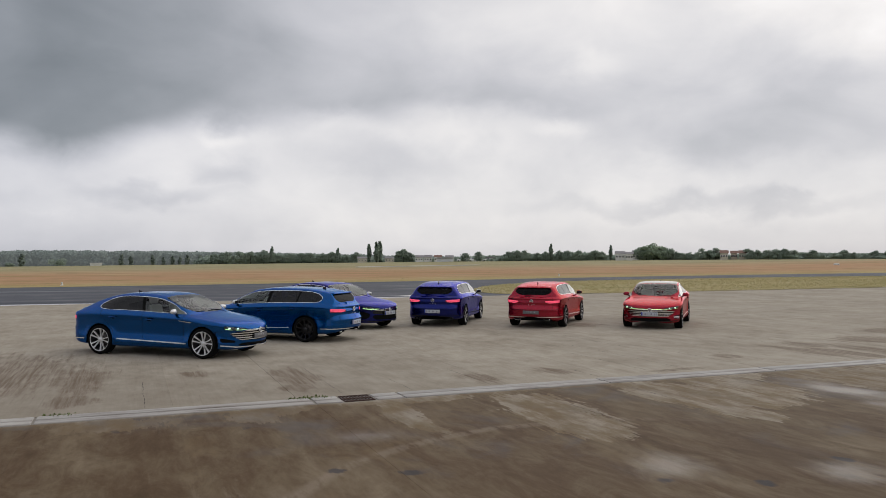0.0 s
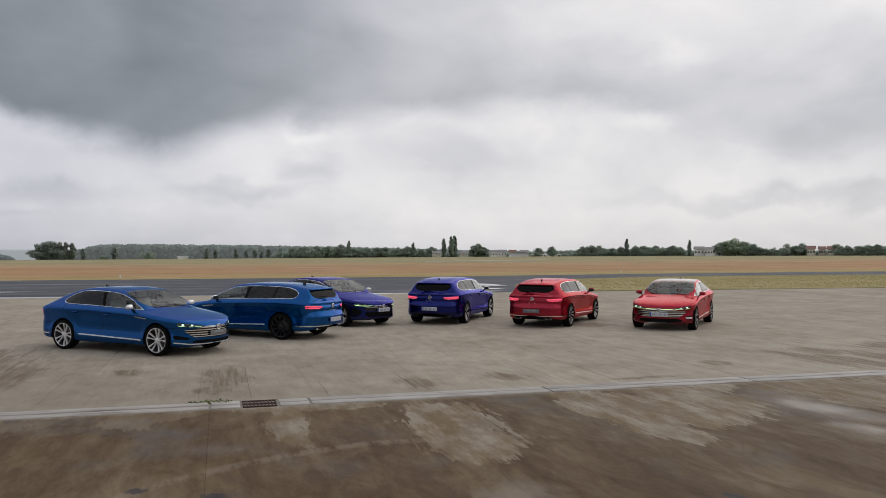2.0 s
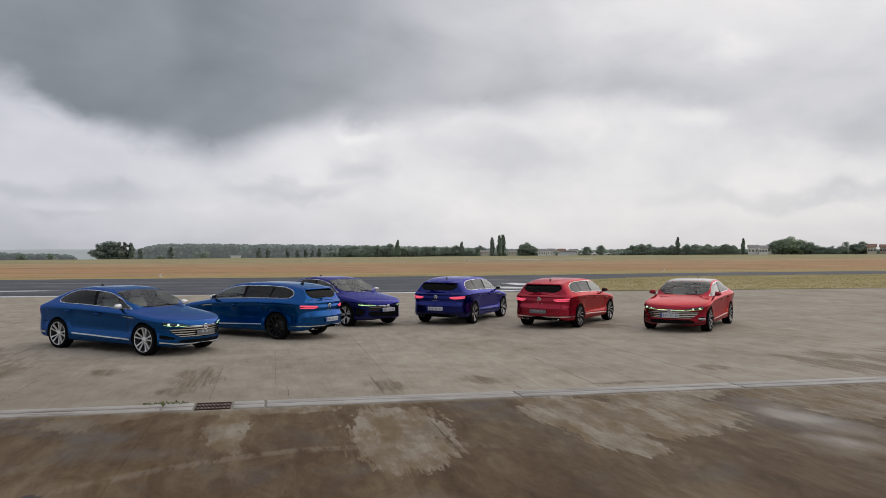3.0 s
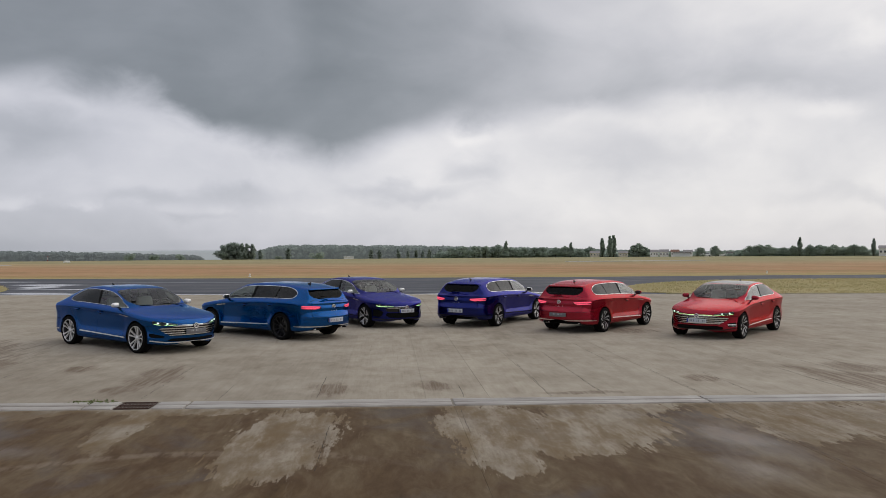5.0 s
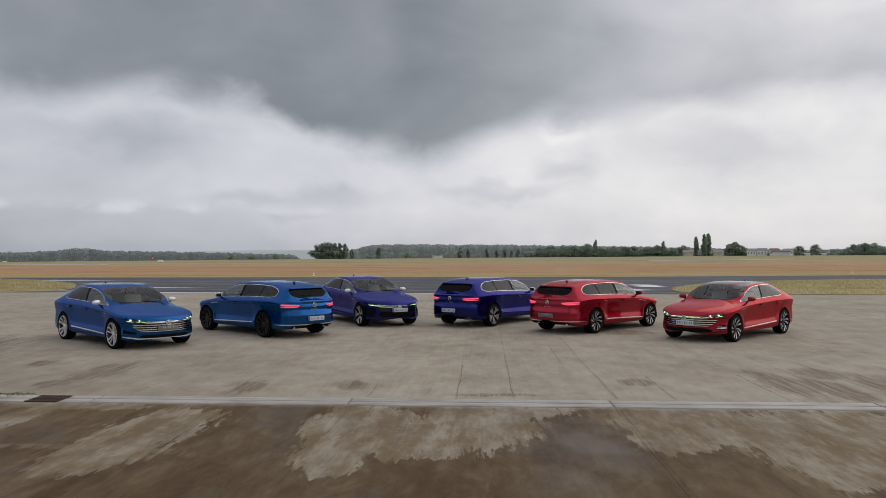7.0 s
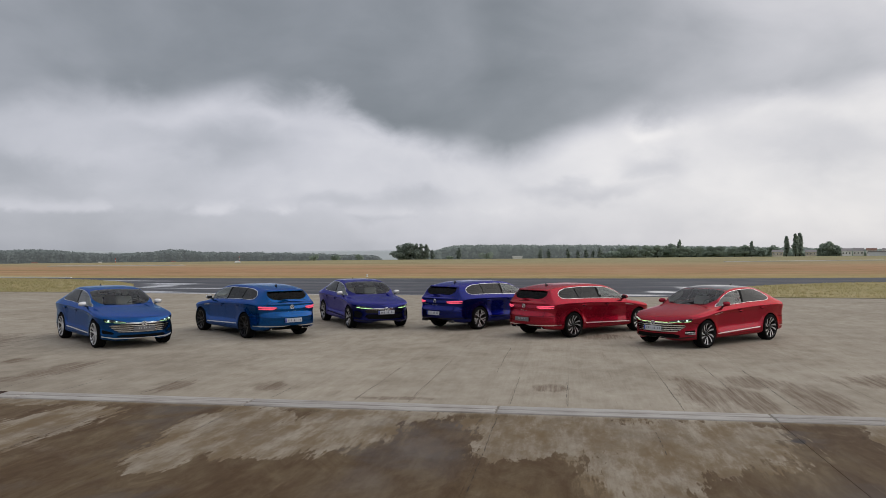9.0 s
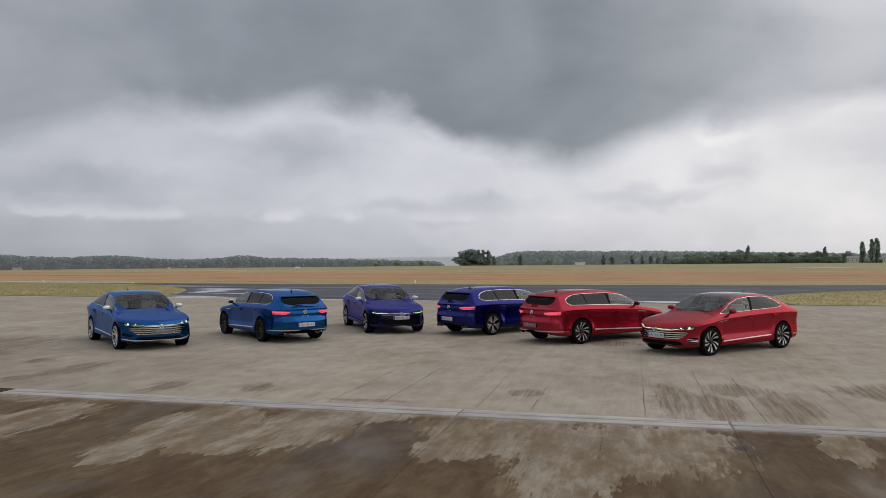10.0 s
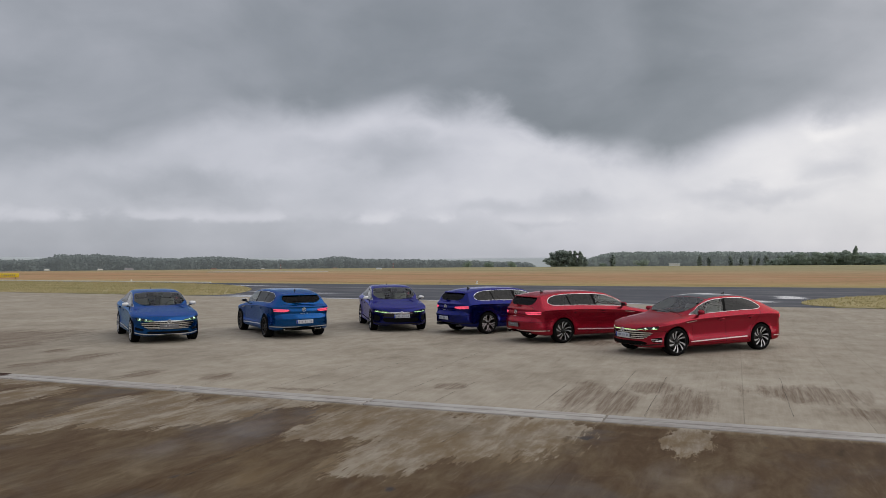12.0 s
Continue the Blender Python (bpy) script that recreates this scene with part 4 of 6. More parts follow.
# ---- trees ----
def leaf_material(name, dark, light, haze_glow=0.0):
    def build(n):
        rnd = n.add("ShaderNodeNewGeometry").outputs["Random Per Island"]
        obj = n.add("ShaderNodeObjectInfo").outputs["Random"]
        pos = place(n)
        a = n.noise(pos, 0.25, 4, 0.6)
        k = n.m("ADD", n.m("MULTIPLY", rnd, 0.25), n.m("ADD", n.m("MULTIPLY", a, 0.50), n.m("MULTIPLY", obj, 0.25)))
        c = n.ramp(k, [(0.2, dark), (0.8, light)])
        thin = n.add("ShaderNodeBsdfTranslucent", {0: n.mix(0.3, c, (0.0, 0.0, 0.0))}).outputs[0]
        leaf = n.add("ShaderNodeAddShader", {0: bsdf(n, c, 0.85, Specular_IOR_Level=0.1), 1: thin}).outputs[0]
        # emission added over the leaves stands in for haze with distance
        if not haze_glow:
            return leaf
        return n.add("ShaderNodeAddShader", {0: leaf, 1: n.add("ShaderNodeEmission", {0: (0.70, 0.74, 0.78, 1), 1: haze_glow}).outputs[0]}).outputs[0]

    return material(name, build)


# leaf colours set paler than foliage to stand in for haze
LEAF = leaf_material("broad leaves", (0.165, 0.205, 0.170), (0.255, 0.300, 0.235))
LEAF_PALE = leaf_material("pale willow leaves", (0.210, 0.262, 0.185), (0.300, 0.355, 0.250))
NEEDLE = leaf_material("dark conifer needles", (0.150, 0.182, 0.158), (0.225, 0.260, 0.215))
WOODLAND = leaf_material("distant woodland with haze glow", (0.13, 0.16, 0.14), (0.18, 0.21, 0.18), 0.085)
BARK = simple("bark", (0.06, 0.048, 0.038), 0.9, 0.0, 3, 0.4)


def leaves(centres, count, size, rnd):
    """Small tilted leaf sprays strewn through blobs (x, y, z, rx, rz, share)."""
    rng = np.random.default_rng(rnd.randrange(1 << 30))
    c = np.array(centres, dtype=float)
    many = np.maximum(4, (count * c[:, 5] / c[:, 5].sum()).astype(int))
    c = np.repeat(c, many, axis=0)
    k = len(c)

    def unit(v):
        return v / np.maximum(1e-6, np.linalg.norm(v, axis=1, keepdims=True))
    u = unit(rng.normal(size=(k, 3))) * rng.uniform(0.0, 1.0, (k, 1)) ** 0.30
    p = c[:, :3] + u * c[:, [3, 3, 4]]
    s = size * rng.uniform(0.55, 1.35, (k, 1))
    a = unit(rng.normal(size=(k, 3)) * (1, 1, 0.7))
    b = unit(np.cross(a, rng.normal(size=(k, 3))))
    v = np.stack([p - a * s, p + b * s * 0.75, p + a * s, p - b * s * 0.75], axis=1)
    # sprays face outwards and are shaded as part of their clump
    out = unit(u + (0.0, 0.0, 0.35) + 0.25 * rng.normal(size=(k, 3)))
    away = (np.cross(a, b) * out).sum(1) > 0
    v[away] = v[away][:, ::-1]
    return [tuple(q) for q in v.reshape(-1, 3).tolist()], np.arange(4 * k).reshape(k, 4).tolist(), [], [tuple(q) for q in np.repeat(out, 4, axis=0).tolist()]


def tree_shape(kind, h, rnd):
    """Trunk with limbs, and the blobs of its crown."""
    blobs = []
    if kind == "poplar":
        r = h * 0.125
        for i in range(9):
            z = h * (0.16 + 0.80 * i / 8)
            k = math.sin(math.pi * (0.18 + 0.72 * i / 8)) ** 0.7
            blobs.append((rnd.uniform(-0.2, 0.2) * r, rnd.uniform(-0.2, 0.2) * r, z, r * k * rnd.uniform(0.8, 1.1), h * 0.075, k))
    elif kind == "conifer":
        r = h * 0.31
        for i in range(8):
            z = h * (0.16 + 0.80 * i / 7)
            k = 1.05 - 0.9 * i / 7
            blobs.append((rnd.uniform(-0.15, 0.15) * r, rnd.uniform(-0.15, 0.15) * r, z, r * k * rnd.uniform(0.75, 1.2), h * 0.085, k))
    elif kind == "oval":
        r = h * 0.23
        for i in range(9):
            z = h * (0.10 + 0.82 * i / 8)
            k = math.sin(math.pi * (0.24 + 0.66 * i / 8)) ** 0.8
            blobs.append((rnd.uniform(-0.35, 0.35) * r, rnd.uniform(-0.35, 0.35) * r, z, r * k * rnd.uniform(0.75, 1.1), h * 0.09, k))
    elif kind == "bush":
        for _ in range(6):
            blobs.append((rnd.uniform(-0.5, 0.5) * h, rnd.uniform(-0.4, 0.4) * h, h * rnd.uniform(0.25, 0.65), h * rnd.uniform(0.3, 0.5), h * 0.32, 1))
    else:
        w = h * (0.50 if kind == "round" else 0.56)
        for _ in range(22):
            a, q = rnd.uniform(0, 6.28), rnd.uniform(0.15, 1.0) ** 0.7
            z = h * rnd.uniform(0.10, 0.82)
            k = max(0.45, math.sin(math.pi * min(1, (z / h + 0.12) / 1.08)))
            blobs.append((math.cos(a) * w * q * k, math.sin(a) * w * q * k, z, w * rnd.uniform(0.35, 0.55), h * rnd.uniform(0.09, 0.15), 1))
        blobs.append((0, 0, h * 0.86, w * 0.4, h * 0.12, 0.8))
    trunk = [(0, 0, -0.5), (rnd.uniform(-0.01, 0.01) * h, 0, h * 0.25), (rnd.uniform(-0.02, 0.02) * h, 0, h * 0.55), (0, 0, h * 0.82)]
    geo = [tube(trunk, [h * 0.026, h * 0.020, h * 0.012, h * 0.004], 6)]
    for b in blobs[:: 2 if kind in ("round", "tree") else 4]:
        start = (0, 0, max(0.1 * h, b[2] - 0.22 * h))
        geo.append(tube([start, ((b[0]) * 0.6, b[1] * 0.6, (start[2] + b[2]) / 2), (b[0], b[1], b[2])], [h * 0.010, h * 0.007, h * 0.003], 4))
    return join(*geo), blobs


def make_tree(az, dist, height, kind, mat, label, group, seed, count=2600, off=-4.75):
    rnd = random.Random(seed)
    x, y = dist * math.sin(radians(az)) + off, dist * math.cos(radians(az))
    wood, blobs = tree_shape(kind, height, rnd)
    t = tagged(new("tree" if kind != "bush" else "bush"), label, "tree" if kind != "bush" else "bush", group)
    part("trunk", wood, BARK, t)
    part("crown", leaves(blobs, count, height * 0.042 if kind != "bush" else height * 0.05, rnd), mat, t, "", True)
    t.matrix_basis = pose(x, y, terrain(x, y), 0, 0, rnd.uniform(0, 360))


def tall(dist, top, az):
    """The height of a tree whose top stands at an elevation, in degrees."""
    x, y = dist * math.sin(radians(az)) + 3, dist * math.cos(radians(az))
    return 2.35 + dist * math.tan(radians(top)) - terrain(x, y)


def make_trees():
    k = 100
    CONIFERS = ((-0.7, 0.30), (-0.1, 0.20), (1.3, 0.25), (2.0, 0.12), (2.6, 0.20), (3.1, 0.12), (3.6, 0.28), (4.4, 0.28), (-6.7, 0.35), (-8.7, 0.2))
    for az, e in CONIFERS:
        k += 1
        make_tree(az, 600, 0.85 * tall(600, e, az), "oval", NEEDLE, "dark narrow tree standing alone at the field edge", "field edge trees", k)
    BROAD = ((5.4, 0.25), (6.2, 0.38), (7.1, 0.40), (7.9, 0.40), (8.8, 0.50), (9.4, 0.70), (9.9, 0.2), (10.7, 0.32), (11.5, 0.30), (12.1, 0.32), (13.0, 0.30), (13.7, 0.38), (14.1, 0.60), (14.7, 0.2), (15.5, 0.38))
    for az, e in BROAD:
        k += 1
        make_tree(az, 480, tall(480, e, az), "tree" if e < 0.55 else "conifer", LEAF, "dark green broadleaf tree at the field edge", "field edge trees", k)
    POPLARS = ((16.4, 0.90, 450), (16.95, 1.05, 450), (17.2, 1.10, 455), (29.8, 0.90, 305), (34.1, 0.80, 305))
    for az, e, d in POPLARS:
        k += 1
        make_tree(az, d, tall(d, e, az), "poplar", LEAF, "tall slender poplar at the field edge", "poplars", k)
    for az, e, d in ((18.6, 0.45, 450), (18.95, 0.62, 450), (19.4, 0.35, 450)):
        k += 1
        make_tree(az, d, tall(d, e, az), "round", LEAF, "round dark green tree beside the poplars", "field edge trees", k)
    RIGHT = ((23.5, 0.30), (24.5, 0.40), (26.7, 0.42), (27.3, 0.50), (27.9, 0.50), (28.8, 0.32), (29.4, 0.42), (30.4, 0.48), (31.0, 0.48), (31.8, 0.50), (32.4, 0.2), (33.0, 0.50), (33.5, 0.40))
    for az, e in RIGHT:
        k += 1
        make_tree(az, 305, tall(305, e, az), "tree", LEAF, "dense dark green tree near the sheds", "trees near the sheds", k)
    TALL = ((36.1, 0.70), (36.6, 0.82), (37.1, 1.00), (37.6, 0.80), (37.9, 0.72), (38.3, 0.62), (38.7, 0.4), (39.1, 0.30), (39.6, 0.35), (40.4, 0.62), (40.9, 0.5), (41.3, 0.65), (43.4, 0.60), (44.0, 0.50), (44.7, 0.50), (45.2, 0.55), (45.7, 0.58), (46.3, 0.48))
    for az, e in TALL:
        k += 1
        make_tree(az, 300, tall(300, e, az), "tree", LEAF_PALE if 36.5 < az < 37.7 else LEAF, "leafy green tree beside the village houses", "village trees", k)
    for i in range(11):
        k += 1
        az = 46.8 + i * 0.62
        e = 0.32 + 0.16 * math.sin(i * 1.9)
        make_tree(az, 310, tall(310, e, az), "tree", LEAF, "low dark green tree at the field edge", "village trees", k)
    for az, e in ((-12.6, 0.35), (-12.25, 0.52), (-11.85, 0.60), (-11.45, 0.5), (-11.05, 0.48), (-10.65, 0.44), (-12.0, 0.3)):
        k += 1
        make_tree(az, 760, tall(760, e, az), "tree" if az < -11.6 else "oval", NEEDLE, "dark tree in a small stand", "small stand of trees", k, 2400, 12.4)
    for az, e, d in ((-4.6, -0.02, 560), (-14.4, -0.2, 700), (-16.0, -0.2, 700), (-17.6, -0.18, 700), (-7.4, -0.28, 600)):
        k += 1
        make_tree(az, d, tall(d, e, az), "bush", LEAF, "round green bush out on the field", "bushes", k, 1200)


def make_woods():
    """Belts of woodland far off, as many leafy crowns."""
    rnd = random.Random(77)

    def belt(name, a0, a1, dist, crest, mat, label, step, leaf, off):
        blobs = []
        az = a0
        while az < a1:
            for row in range(3):
                d = dist + row * dist * 0.03 + rnd.uniform(-8, 8)
                e = crest(az) * (1.0) + rnd.uniform(-0.07, 0.03) - 0.03 * (2 - row)
                x, y = d * math.sin(radians(az)) + off, d * math.cos(radians(az))
                z0 = terrain(x, y)
                h = max(1.5, 2.35 + d * math.tan(radians(e)) - z0)
                r = max(h * rnd.uniform(0.28, 0.5), radians(step) * dist * rnd.uniform(0.7, 1.3))
                blobs.append((x, y, z0 + h * 0.72, r, h * 0.30, 1))
                blobs.append((x + rnd.uniform(-r, r), y, z0 + h * 0.35, r * 1.2, h * 0.36, 1))
            az += step * rnd.uniform(0.6, 1.4)
        g = leaves(blobs, len(blobs) * 200, leaf, rnd)
        tagged(part(name, g, mat, None, "", True), label, "woodland" if name == "woodland" else "", kind="stuff" if name == "woodland" else "structure")

    left = pchip([(-62, 0.0), (-50.5, -0.05), (-48.4, -0.05), (-47.0, 0.26), (-45.3, 0.28), (-43.6, 0.20), (-42.4, 0.10), (-39.8, 0.02), (-37.9, 0.14), (-36.4, 0.10), (-34.4, -0.08), (-31.6, -0.14), (-29.5, 0.02), (-28.2, 0.14), (-26.6, -0.08), (-23.4, -0.10), (-20.5, -0.16),
                  (-17.6, -0.24), (-14.0, -0.36)])
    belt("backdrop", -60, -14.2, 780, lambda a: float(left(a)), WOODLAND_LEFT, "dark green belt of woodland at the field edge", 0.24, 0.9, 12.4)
    hill = pchip([(-10.6, -0.36), (-9.6, 0.0), (-8.9, 0.24), (-8.0, 0.38), (-5.7, 0.42), (-0.1, 0.40), (4.0, 0.34), (9.0, 0.26), (15.0, 0.14), (22.0, 0.0), (32, 0.0)])
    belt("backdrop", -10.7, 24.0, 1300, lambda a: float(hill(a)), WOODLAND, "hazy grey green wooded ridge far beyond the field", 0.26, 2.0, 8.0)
    low = pchip([(5, 0.05), (16, 0.0), (21, -0.08), (26, 0.1), (34, 0.12), (46, 0.15), (58, 0.2), (70, 0.2)])
    belt("woodland", 5.0, 66.0, 640, lambda a: float(low(a)), WOODLAND_NEAR, "low hedge and trees behind the village", 0.40, 0.75, -4.75)
    copse = pchip([(4.0, 0.05), (5.5, 0.18), (8.0, 0.32), (9.5, 0.40), (11.0, 0.28), (14.0, 0.30), (16.0, 0.10), (19.6, 0.0)])
    belt("woodland", 4.6, 19.8, 500, lambda a: float(copse(a)) - 0.16, WOODLAND_NEAR, "dense green scrub between the field edge trees", 0.40, 0.60, -4.75)
    town = pchip([(26.2, 0.15), (27.5, 0.46), (29.0, 0.34), (31.5, 0.48), (33.3, 0.38), (34.4, 0.0), (35.8, 0.10), (37.0, 0.60), (38.6, 0.40), (39.6, 0.20), (41.0, 0.38), (42.2, 0.12), (43.5, 0.42), (46.0, 0.44), (52.0, 0.36), (66.0, 0.3)])
    belt("woodland", 26.2, 66.0, 318, lambda a: float(town(a)) - 0.17, WOODLAND_NEAR, "dense green gardens and trees round the village", 0.62, 0.45, -4.75)
    # pale rise on the horizon, its haze put in as glow
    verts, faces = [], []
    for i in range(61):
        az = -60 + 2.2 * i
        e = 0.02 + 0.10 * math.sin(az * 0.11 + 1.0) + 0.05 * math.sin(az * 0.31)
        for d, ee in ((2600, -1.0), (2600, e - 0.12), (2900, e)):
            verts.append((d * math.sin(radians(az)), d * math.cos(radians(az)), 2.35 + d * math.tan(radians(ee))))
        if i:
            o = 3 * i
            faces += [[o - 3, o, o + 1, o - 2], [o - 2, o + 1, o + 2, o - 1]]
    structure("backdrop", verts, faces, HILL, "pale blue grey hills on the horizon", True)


# belt and hills glow faintly in place of haze; near belt only coloured paler
WOODLAND_LEFT = leaf_material("woodland belt with haze glow", (0.110, 0.132, 0.126), (0.142, 0.166, 0.154), 0.078)
WOODLAND_NEAR = leaf_material("woodland belt", (0.180, 0.220, 0.190), (0.265, 0.310, 0.255))
HILL = leaf_material("distant hills with haze glow", (0.17, 0.19, 0.20), (0.19, 0.21, 0.22), 0.30)


# ---- buildings and airfield furniture ----
WALL_WHITE = simple("white render", (0.80, 0.79, 0.76), 0.85, 0.0, 0.6, 0.25)
WALL_BEIGE = simple("beige render", (0.60, 0.55, 0.46), 0.85, 0.0, 0.6, 0.25)
WALL_BRICK = simple("red brick", (0.30, 0.14, 0.085), 0.85, 0.0, 0.8, 0.35)
WALL_METAL = simple("grey sheet cladding", (0.68, 0.69, 0.71), 0.6, 0.0, 0.5, 0.25)
ROOF_RED = simple("red roof tiles", (0.21, 0.115, 0.085), 0.85, 0.0, 1.2, 0.35)
ROOF_GREY = simple("grey roof", (0.25, 0.24, 0.24), 0.8, 0.0, 1.2, 0.3)
PANE = simple("dark window panes", (0.09, 0.095, 0.10), 0.35)
WHITE_PAINT = simple("white paint", (0.75, 0.75, 0.72), 0.6, 0.0, 2.0, 0.2)
RED_PAINT = simple("red paint", (0.45, 0.05, 0.03), 0.6, 0.0, 2.0, 0.2)
YELLOW_PAINT = simple("yellow sign face", (0.70, 0.52, 0.02), 0.45, 0.0, 2.0, 0.15)
PALE_SLAB = simple("pale runway concrete", (0.50, 0.47, 0.42), 0.85, 0.0, 0.3, 0.25)


def make_building(az, dist, width, depth, eaves, ridge, wall, roof, label, windows=3, group="village houses"):
    x, y = dist * math.sin(radians(az)) + (-4.75 if az > 10 else 8.0), dist * math.cos(radians(az))
    b = tagged(new("house" if ridge else "shed"), label, "house" if ridge else "shed", group)
    part("wall", moved(box(width, depth, eaves + 2.0), pose(0, 0, eaves / 2 - 1.0)), wall, b, "", False)
    w, d = width / 2 + 0.3, depth / 2 + 0.3
    if ridge:
        verts = [(-w, -d, eaves - 0.1), (w, -d, eaves - 0.1), (w, d, eaves - 0.1), (-w, d, eaves - 0.1), (-w * 0.94, 0, eaves + ridge), (w * 0.94, 0, eaves + ridge)]
        faces = [[0, 1, 5, 4], [2, 3, 4, 5], [1, 2, 5], [3, 0, 4], [3, 2, 1, 0]]
        r = part("roof", (verts, faces, [], None), roof, b, "", False)
        if windows > 2 and wall is WALL_BRICK:
            ch = part("chimney", box(0.35, 0.35, 0.6, 0.03), WALL_BRICK, r)
            ch.matrix_basis = pose(w * 0.4, 0, eaves + ridge + 0.2)
    else:
        part("roof", moved(box(width + 0.5, depth + 0.5, 0.5, 0.05), pose(0, 0, eaves + 0.2)), roof, b, "", False)
    for i in range(windows):
        f = part("window", box(0.75, 0.12, 0.85, 0.02), WALL_WHITE, b)
        f.matrix_basis = pose(-width / 2 + width * (i + 0.5) / windows, -depth / 2 - 0.03, eaves * 0.55)
        g = part("pane", box(0.55, 0.06, 0.65), PANE, f)
        g.matrix_basis = pose(0, -0.06, 0)
    b.matrix_basis = pose(x, y, terrain(x, y), 0, 0, -az)


def make_village():
    ROWS = ((20.1, 416, 4, 1.7, 1.4, 0), (20.75, 424, 4.5, 1.8, 1.5, 0), (21.5, 420, 4, 1.8, 1.3, 1), (22.35, 432, 4.5, 1.8, 1.2, 0), (34.75, 298, 3.4, 1.8, 1.1, 0), (35.4, 296, 2.8, 1.6, 1.0, 0), (35.95, 308, 3.5, 2.0, 1.2, 0), (41.85, 300, 2.6, 1.7, 1.2, 3), (42.5, 306, 2.2, 1.6, 1.1, 3), (43.05, 302, 2.4, 1.6, 1.2, 3), (15.9, 436, 5, 1.6, 1.2, 2), (17.9, 444, 5, 1.5, 1.2, 2))
    for az, d, w, eaves, ridge, kind in ROWS:
        wall, roof, text = ((WALL_WHITE, ROOF_GREY, "white house with a grey pitched roof"), (WALL_WHITE, ROOF_RED, "white house with a dull red roof"), (WALL_BEIGE, ROOF_GREY, "beige house with a grey roof among trees"),
                            (WALL_BEIGE, ROOF_RED, "beige house with a red tiled roof among trees"))[kind]
        make_building(az, d, w, 5, eaves + 0.8, ridge * 0.8, wall, roof, text)
    for az, d, w, h in ((22.0, 400, 8, 1.7), (24.1, 395, 9, 1.3), (25.6, 390, 8, 1.7)):
        make_building(az, d, w, 10, h, 0, WALL_METAL if az != 24.1 else WALL_WHITE, ROOF_GREY if az != 24.1 else WALL_METAL, "low pale shed at the edge of the airfield", 0, "airfield sheds")
    make_building(-3.6, 560, 7, 4, 1.6, 0, WHITE_PAINT, WHITE_PAINT, "small white hut out on the field", 0, "airfield sheds")
    make_building(-36.9, 640, 4, 4, 1.6, 1.2, WALL_WHITE, ROOF_RED, "small white house with a red roof by the woods", 2)
    make_building(-42.5, 640, 6, 5, 2.4, 1.6, WALL_WHITE, ROOF_GREY, "small white house by the woods", 2)
    make_building(-28.3, 600, 3, 3, 1.2, 0.8, WALL_WHITE, ROOF_RED, "small hut with a red roof by the woods", 1)
    # vans parked by the sheds
    for i in range(7):
        az = 23.2 + i * 0.48 + (0.2 if i > 4 else 0)
        d = 385
        x, y = d * math.sin(radians(az)) - 4.75, d * math.cos(radians(az))
        v = tagged(new("parked_car"), "small white car parked far off near the sheds", "car", "cars near the sheds")
        part("body", moved(box(4.4, 1.8, 0.85, 0.2, 0.86, 3), pose(0, 0, 0.75)), WHITE_PAINT, v)
        part("window_band", moved(box(2.4, 1.6, 0.36, 0.08, 0.8), pose(0.0, 0, 1.28)), PANE, v)
        for wx in (-1.4, 1.4):
            for wy in (-0.8, 0.8):
                w = part("wheel", lathe([(0.0, -0.1), (0.3, -0.1), (0.32, 0), (0.3, 0.1), (0.0, 0.1)], 14), RUBBER, v)
                w.matrix_basis = pose(wx, wy, 0.32)
        v.matrix_basis = pose(x, y, terrain(x, y), 0, 0, -az + random.uniform(-8, 8))


